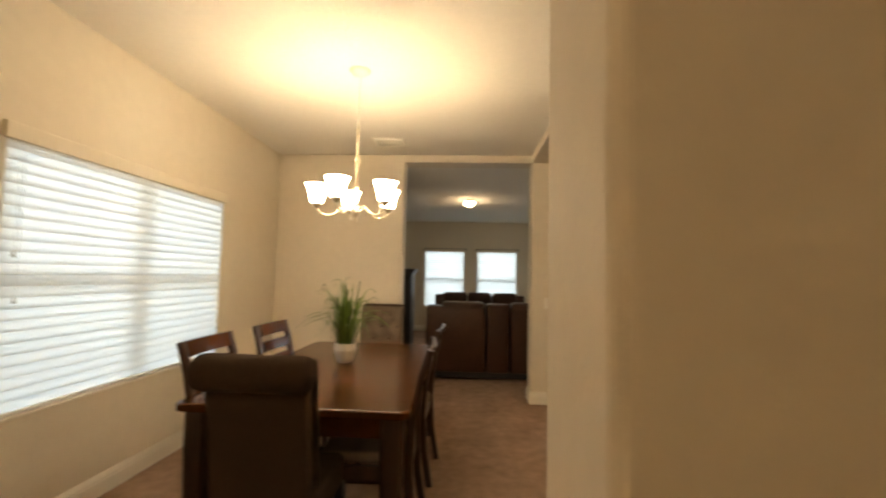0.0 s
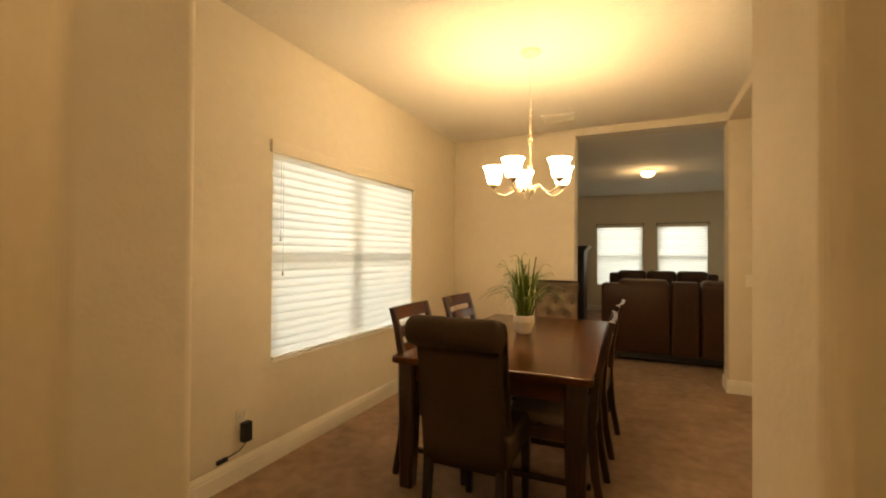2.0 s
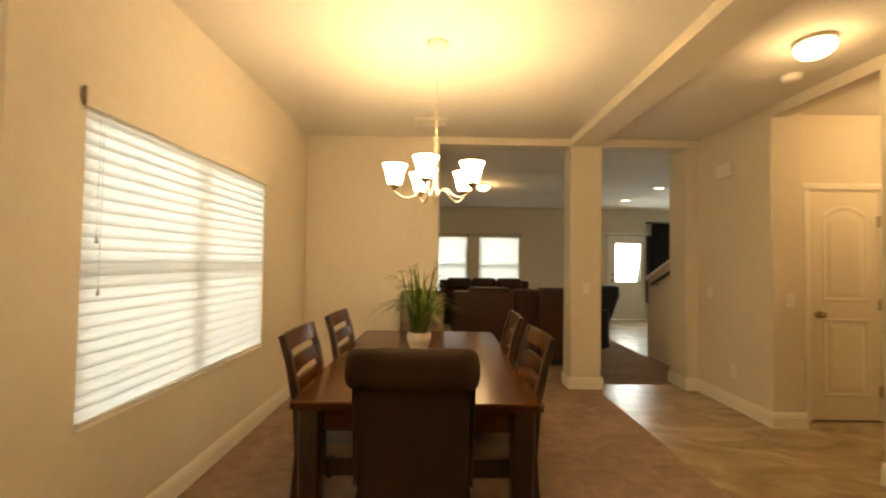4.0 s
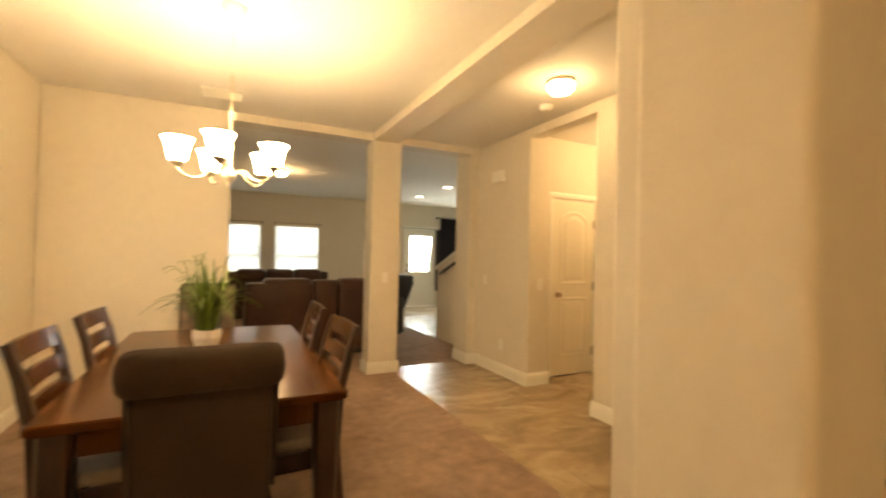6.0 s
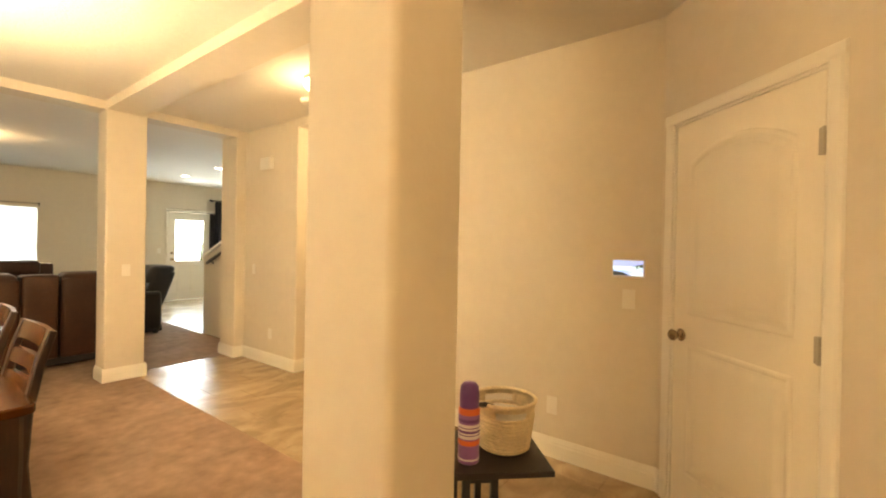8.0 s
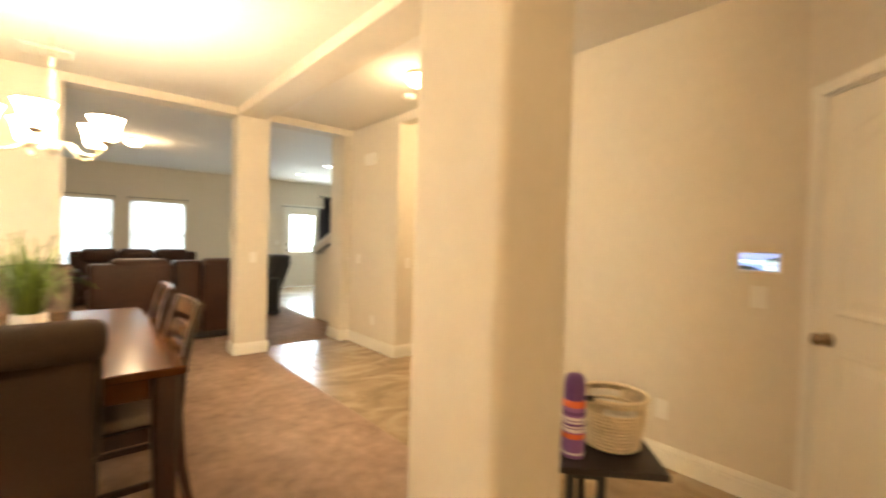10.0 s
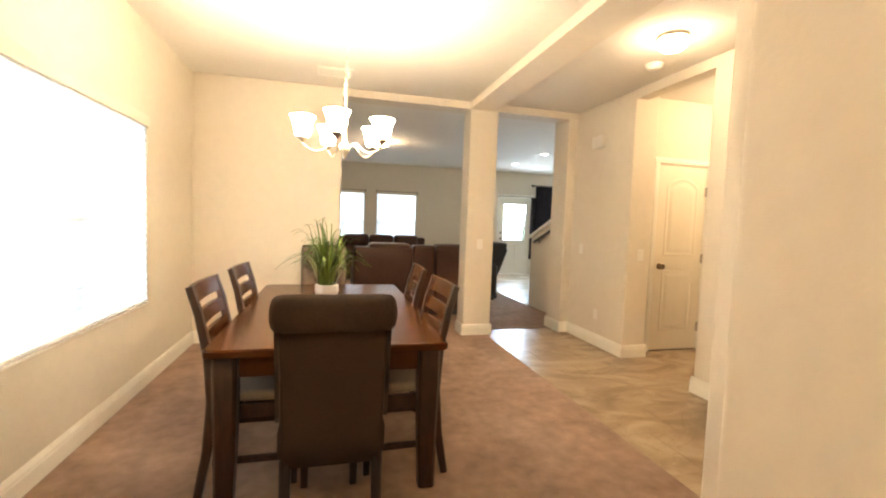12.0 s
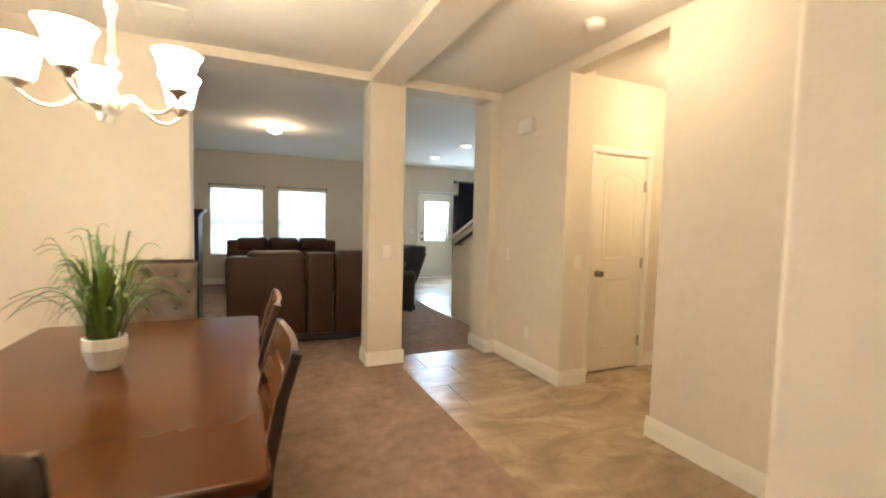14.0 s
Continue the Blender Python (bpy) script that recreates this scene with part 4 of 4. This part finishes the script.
SCREEN = glow("panel_screen", (0.05, 0.30, 0.95), 0.45)
SCREEN_B = glow("panel_screen_pale", (0.55, 0.9, 1.0), 0.55)
t = thing("security_panel", "white wall panel with a lit blue screen beside the door", "security panel", m=FW @ pose(-0.592, 0, 1.262))
part("housing", boxed(-0.093, -0.022, -0.055, 0.093, -0.001, 0.055, 0.006, 3), PLASTIC, t)
part("screen", boxed(-0.084, -0.0235, -0.040, 0.084, -0.0215, 0.048), SCREEN, t, "lit blue screen")
def screen_patch(points, material, label):
    bm = bmesh.new()
    rows2 = [[bm.verts.new((x, y, z)) for x, z in points] for y in (-0.0255, -0.0240)]
    k = len(points)
    bm.faces.new(rows2[0])
    bm.faces.new(rows2[1][::-1])
    for q in range(k):
        bm.faces.new((rows2[0][q], rows2[1][q], rows2[1][(q + 1) % k], rows2[0][(q + 1) % k]))
    part("screen_picture", bm, material, t, label)


SCREEN_D = mat("panel_screen_dark", (0.10, 0.13, 0.12), 0.3, vary=0.2, grain=60)
screen_patch([(-0.084, 0.012), (-0.084, -0.002), (0.010, -0.008), (0.084, -0.002), (0.060, 0.018), (-0.020, 0.008)], SCREEN_B, "pale water on the screen")
screen_patch([(0.005, 0.004), (0.045, -0.001), (0.083, 0.009), (0.083, 0.030), (0.040, 0.019)], SCREEN_D, "dark hillside on the screen")
screen_patch([(-0.083, -0.039), (0.010, -0.039), (-0.030, -0.022), (-0.083, -0.016)], SCREEN_D, "dark shore on the screen")
screen_patch([(0.020, -0.036), (0.080, -0.036), (0.080, -0.020), (0.035, -0.018)], SCREEN_B, "pale patch on the screen")

# ---- small stand with basket and spray can ----
SM = pose(1.055, 0.500, 0, 0, 0, 43.3)     # near corner; x runs away from the camera, y towards the column
st = thing("side_stand", "small black-topped stand with thin iron legs", "side table", m=SM)
SH = 0.598
part("top", boxed(0.0, 0.0, SH - 0.022, 0.36, 0.48, SH, 0.004), ESPRESSO, st, "espresso wood top")
for x, y in ((0.03, 0.21), (0.33, 0.21), (0.03, 0.31), (0.33, 0.31)):
    part("leg", boxed(x - 0.013, y - 0.013, 0.0, x + 0.013, y + 0.013, SH - 0.022, 0.003), IRON, st)
for y in (0.21, 0.31):
    part("rail", boxed(0.043, y - 0.010, SH - 0.043, 0.317, y + 0.010, SH - 0.023), IRON, st)
for x in (0.03, 0.33):
    part("rail", boxed(x - 0.010, 0.223, SH - 0.043, x + 0.010, 0.297, SH - 0.023), IRON, st)

bk = thing("basket", "round pale rattan basket with cut handles on the stand", "basket", m=SM @ pose(0.20, 0.135, SH))
bm = bmesh.new()
B_SEG = 48
prof_ = [(0.0, 0.004), (0.088, 0.003), (0.094, 0.012), (0.107, 0.10), (0.111, 0.135), (0.116, 0.168), (0.119, 0.190)]
rings_ = [[bm.verts.new((r_ * math.cos(2 * math.pi * k / B_SEG), r_ * math.sin(2 * math.pi * k / B_SEG), z_)) for k in range(B_SEG)] for r_, z_ in prof_]
for i_ in range(len(prof_) - 1):
    for k in range(B_SEG):
        grip = i_ == 4 and min(abs(k + 0.5 - c_) for c_ in (0, 24, 48)) < 4
        if not grip:
            bm.faces.new((rings_[i_][k], rings_[i_][(k + 1) % B_SEG], rings_[i_ + 1][(k + 1) % B_SEG], rings_[i_ + 1][k]))
bmesh.ops.solidify(bm, geom=bm.faces[:], thickness=0.005)
part("shell", bm, RATTAN, bk, smooth=True)
for k in range(11):
    z = 0.014 + k * 0.0125
    rad_ = 0.0955 + (z - 0.012) * 0.135
    part("weave_ring", tube([((rad_ + 0.0015 * (1 if (q + k) % 2 else -1)) * math.cos(2 * math.pi * q / 48), (rad_ + 0.0015 * (1 if (q + k) % 2 else -1)) * math.sin(2 * math.pi * q / 48), z) for q in range(48)], 0.0046, 5, closed=True), RATTAN, bk, smooth=True)
part("rim", tube([(0.118 * math.cos(2 * math.pi * q / 48), 0.118 * math.sin(2 * math.pi * q / 48), 0.190) for q in range(48)], 0.0075, 7, closed=True), RATTAN, bk, "thicker braided rim", True)
CLOTH = mat("white_cloth", (0.72, 0.68, 0.60), 0.9, vary=0.1, grain=30, bump=0.5, bump_scale=60)
t = thing("cloth", "crumpled white cloth lying in the basket", "cloth", m=SM @ pose(0.20, 0.135, SH + 0.115))
bm = bmesh.new()
bmesh.ops.create_icosphere(bm, subdivisions=3, radius=0.092)
for v in bm.verts:
    v.co.z = v.co.z * 0.45 + 0.012 * noise.noise(v.co * 30)
part("folds", bm, CLOTH, t, smooth=True)
t = thing("remote_control", "black remote leaning in the basket", "remote", m=SM @ pose(0.145, 0.195, SH + 0.172, 25, 20, 30))
part("body", boxed(-0.02, -0.055, -0.008, 0.02, 0.055, 0.008, 0.004), BLACK, t)

PURPLE = mat("purple_plastic", (0.16, 0.06, 0.22), 0.35, vary=0.05, grain=20)
ORANGE = mat("orange_print", (0.75, 0.16, 0.06), 0.35, vary=0.05, grain=20)
LABELW = mat("white_print", (0.75, 0.70, 0.72), 0.35, vary=0.05, grain=20)
LILAC = mat("lilac_print", (0.30, 0.13, 0.36), 0.35, vary=0.1, grain=20)
t = thing("spray_can", "purple capped aerosol can with an orange and white label", "spray can", m=SM @ pose(0.096, 0.292, SH) @ Matrix.Scale(1.17, 4))
part("can", lathe([(0.0, 0.0), (0.031, 0.0), (0.033, 0.004), (0.033, 0.160), (0.028, 0.172), (0.0, 0.174)], 24), LILAC, t, smooth=True)
part("label", lathe([(0.0334, 0.012), (0.0336, 0.013), (0.0336, 0.017), (0.0334, 0.018)], 24), LABELW, t, "white label band", True)
part("label", lathe([(0.0334, 0.058), (0.0336, 0.059), (0.0336, 0.073), (0.0334, 0.074)], 24), ORANGE, t, "orange label band", True)
part("label", lathe([(0.0334, 0.078), (0.0336, 0.080), (0.0336, 0.120), (0.0334, 0.122)], 24), LABELW, t, "white label band", True)
part("label", lathe([(0.0334, 0.150), (0.0337, 0.152), (0.0337, 0.162), (0.0290, 0.172)], 24), ORANGE, t, "orange collar", True)
for z0, z1 in ((0.088, 0.091), (0.096, 0.104), (0.110, 0.113)):
    part("print", lathe([(0.0337, z0), (0.0339, z0 + 0.001), (0.0339, z1 - 0.001), (0.0337, z1)], 24), PURPLE, t, "dark line of print", True)
part("label", lathe([(0.0334, 0.128), (0.0336, 0.129), (0.0336, 0.137), (0.0334, 0.138)], 24), PURPLE, t, "dark purple label band", True)
part("cap", lathe([(0.030, 0.168), (0.031, 0.205), (0.028, 0.232), (0.020, 0.243), (0.0, 0.245)], 24), PURPLE, t, "purple cap", True)


# ---- living room ----
def cushion(x0, y0, z0, x1, y1, z1, puff=0.02, bevel=0.04):
    bm = boxed(x0, y0, z0, x1, y1, z1, bevel, 4)
    bmesh.ops.subdivide_edges(bm, edges=[e for e in bm.edges if e.calc_length() > 0.15], cuts=6, use_grid_fill=True)
    cx, cy, cz = (x0 + x1) / 2, (y0 + y1) / 2, (z0 + z1) / 2
    for v in bm.verts:
        u, w, q = abs(v.co.x - cx) / (x1 - x0) * 2, abs(v.co.y - cy) / (y1 - y0) * 2, abs(v.co.z - cz) / (z1 - z0) * 2
        grow = puff * (1 - min(1, u) ** 2) * (1 - min(1, q) ** 2)
        v.co.y += grow * (1 if v.co.y > cy else -1)
    return bm


def sofa(name, label, m, seats, arm, depth, high, material, group="reclining seats in the living room", lean=0.0, wings=False):
    """Seen with its front to +y and its back at y = 0; seats are widths, consoles are given as negative widths."""
    t = thing(name, label, "sofa" if len(seats) > 1 else "armchair", group, m=m)
    total = sum(abs(s) for s in seats)
    x = -total / 2
    for sx in (-1, 1):
        a = sx * (total / 2 + arm / 2)
        part("armrest", cushion(a - arm / 2 + 0.004, 0.06, 0.05, a + arm / 2 - 0.004, depth, 0.62, 0.0, 0.05), material, t, smooth=True)
    for i_, s in enumerate(seats):
        w = abs(s)
        lw, rw = (arm if wings and i_ == 0 else 0.0), (arm if wings and i_ == len(seats) - 1 else 0.0)
        if s > 0:
            b = cushion(x + 0.005 - lw, 0.0, 0.10, x + w - 0.005 + rw, 0.30, high - (0.055 if wings else 0.10), 0.012, 0.035)
            for v in b.verts:
                v.co.y += 0.10 * max(0, (0.55 - v.co.z)) * 0.6
            part("back_cushion", b, material, t, smooth=True)
            part("headrest", cushion(x + 0.012, 0.02, high - 0.26, x + w - 0.012, 0.36, high, 0.02, 0.07), material, t, smooth=True)
            part("seat_cushion", cushion(x + 0.005, 0.26, 0.22, x + w - 0.005, depth + 0.02, 0.50, 0.01, 0.06), material, t, smooth=True)
            part("footrest", cushion(x + 0.01, depth - 0.06, 0.06, x + w - 0.01, depth + 0.01, 0.30, 0.01, 0.02), material, t, smooth=True)
        else:
            b = cushion(x + 0.006, 0.03, 0.10, x + w - 0.006, 0.28, high - 0.02, 0.006, 0.03)
            part("console_back", b, material, t, smooth=True)
            part("console", boxed(x + 0.006, 0.26, 0.06, x + w - 0.006, depth, 0.58, 0.02), material, t)
        x += w
    if lean:
        for o in t.children:
            if o.name.startswith(("back_cushion", "headrest")):
                for v in o.data.vertices:
                    v.co.y -= lean * max(0.0, v.co.z - 0.35)
    part("base", boxed(-total / 2 - arm + 0.03, 0.05, 0.03, total / 2 + arm - 0.03, depth - 0.04, 0.12, 0.01), BLACK, t, "black underframe")
    for sx in (-1, 1):
        for y in (0.12, depth - 0.15):
            part("foot", boxed(sx * (total / 2 + arm - 0.1) - 0.03, y - 0.03, 0.0, sx * (total / 2 + arm - 0.1) + 0.03, y + 0.03, 0.035), BLACK, t)
    return t


sofa("reclining_sofa", "brown leather reclining sofa with a centre console seen from behind", pose(0.66, 5.90, 0.004), (0.61, -0.31, 0.61), 0.18, 0.95, 1.01, LEATHER, wings=True)
sofa("reclining_sofa", "dark brown leather three-seat sofa under the windows", pose(0.55, 10.50, 0.004, 0, 0, 180), (0.57, 0.57, 0.57), 0.17, 0.95, 0.985, LEATHER, wings=True)
sofa("recliner", "black leather recliner turned towards the living room", pose(2.28, 7.60, 0.004, 0, 0, 90), (0.60,), 0.17, 0.92, 0.99, LEATHER_B, lean=0.35)

t = thing("tall_cabinet", "dark espresso cabinet with an overhanging cornice", "cabinet", m=pose(-1.05, 7.2, 0.004))
part("body", boxed(-0.45, -0.22, 0.08, 0.43, 0.22, 1.36, 0.004), ESPRESSO, t)
part("plinth", boxed(-0.47, -0.24, 0.0, 0.45, 0.22, 0.08, 0.004), ESPRESSO, t)
bm = bmesh.new()
for e, z0, z1 in ((0.45, 1.36, 1.39), (0.475, 1.39, 1.42), (0.50, 1.42, 1.45)):
    box(bm, -e, -e + 0.22, z0, e - 0.01, 0.22, z1, 0.004, 1)
part("cornice", bm, ESPRESSO, t)
for x0, x1 in ((-0.43, -0.012), (-0.008, 0.41)):
    d = part("door", boxed(x0, -0.238, 0.10, x1, -0.221, 1.34, 0.003), ESPRESSO, t)
    part("handle", tube([((x1 - 0.03) if x0 < -0.2 else (x0 + 0.03), -0.25, 0.68), ((x1 - 0.03) if x0 < -0.2 else (x0 + 0.03), -0.25, 0.80)], 0.006, 8), NICKEL, d)

t = thing("handrail", "dark wooden handrail on the stair half wall", "handrail", m=pose(0, 0, 0))
part("rail", tube([(2.585, 6.55, 1.06), (2.583, 6.45, 1.10), (2.582, 5.9, 1.30), (2.582, 5.40, 1.49)], 0.022, 10), ESPRESSO, t, smooth=True)
for y, z in ((6.4, 1.10), (5.7, 1.36)):
    part("bracket", tube([(2.618, y, z - 0.04), (2.59, y, z - 0.03), (2.583, y, z)], 0.006, 6), IRON, t)

# ---- unseen fence added outside as a darker backdrop to the blinds ----
fence = thing("fence", "weathered board fence added unseen beyond the window as a backdrop", "fence", m=pose(-6.0, 0, -0.30))
bmf = boxed(-0.01, -0.07, 0.0, 0.01, 0.07, 1.8)
FB = mesh_of("board", bmf, FENCE)
for k in range(60):
    o = new("board", FB)
    o.parent = fence
    o.matrix_basis = pose(0, -1 + k * 0.15, 0)

# ---- stone floor tiles ----
TS = 0.452
regions = [(EDGE, 0.42, RX, EDGEY), (WX, YMIN, 1.10, 1.06), (1.10, -0.83, RX, 0.42), (RX, 3.03, 4.2, 4.11), (EDGE2, 5.36, XMAX, BY), (1.10, 0.42, EDGE, 1.06)]
tile_meshes = {}


def tile_mesh(w, h):
    key = (round(w, 3), round(h, 3))
    if key not in tile_meshes:
        b = boxed(-w / 2, -h / 2, -0.012, w / 2, h / 2, 0.0)
        top = [e for e in b.edges if all(v.co.z > -0.001 for v in e.verts)]
        bmesh.ops.bevel(b, geom=top, offset=0.001, segments=1, affect="EDGES")
        tile_meshes[key] = mesh_of("tile", b, TILE)
    return tile_meshes[key]


for ri, (x0, y0, x1, y1) in enumerate(regions):
    tf = thing("floor_tiles", "brown stone-look floor tiles in a staggered layout", "floor", m=pose(0, 0, 0))
    tf["kind"] = "structure"
    j0, j1 = math.floor((y0 - 5.2) / TS) - 1, math.ceil((y1 - 5.2) / TS) + 1
    for j in range(j0, j1):
        ya, yb = max(y0, 5.2 + j * TS), min(y1, 5.2 + (j + 1) * TS)
        if yb - ya < 0.012:
            continue
        off = (j % 2) * TS / 2
        i0, i1 = math.floor((x0 - 1.235 - off) / TS) - 1, math.ceil((x1 - 1.235 - off) / TS) + 1
        for i in range(i0, i1):
            xa, xb = max(x0, 1.235 + off + i * TS), min(x1, 1.235 + off + (i + 1) * TS)
            if xb - xa < 0.012:
                continue
            o = new("tile", tile_mesh(xb - xa - 0.0024, yb - ya - 0.0024))
            o.parent = tf
            o.matrix_basis = pose((xa + xb) / 2, (ya + yb) / 2, 0.001)
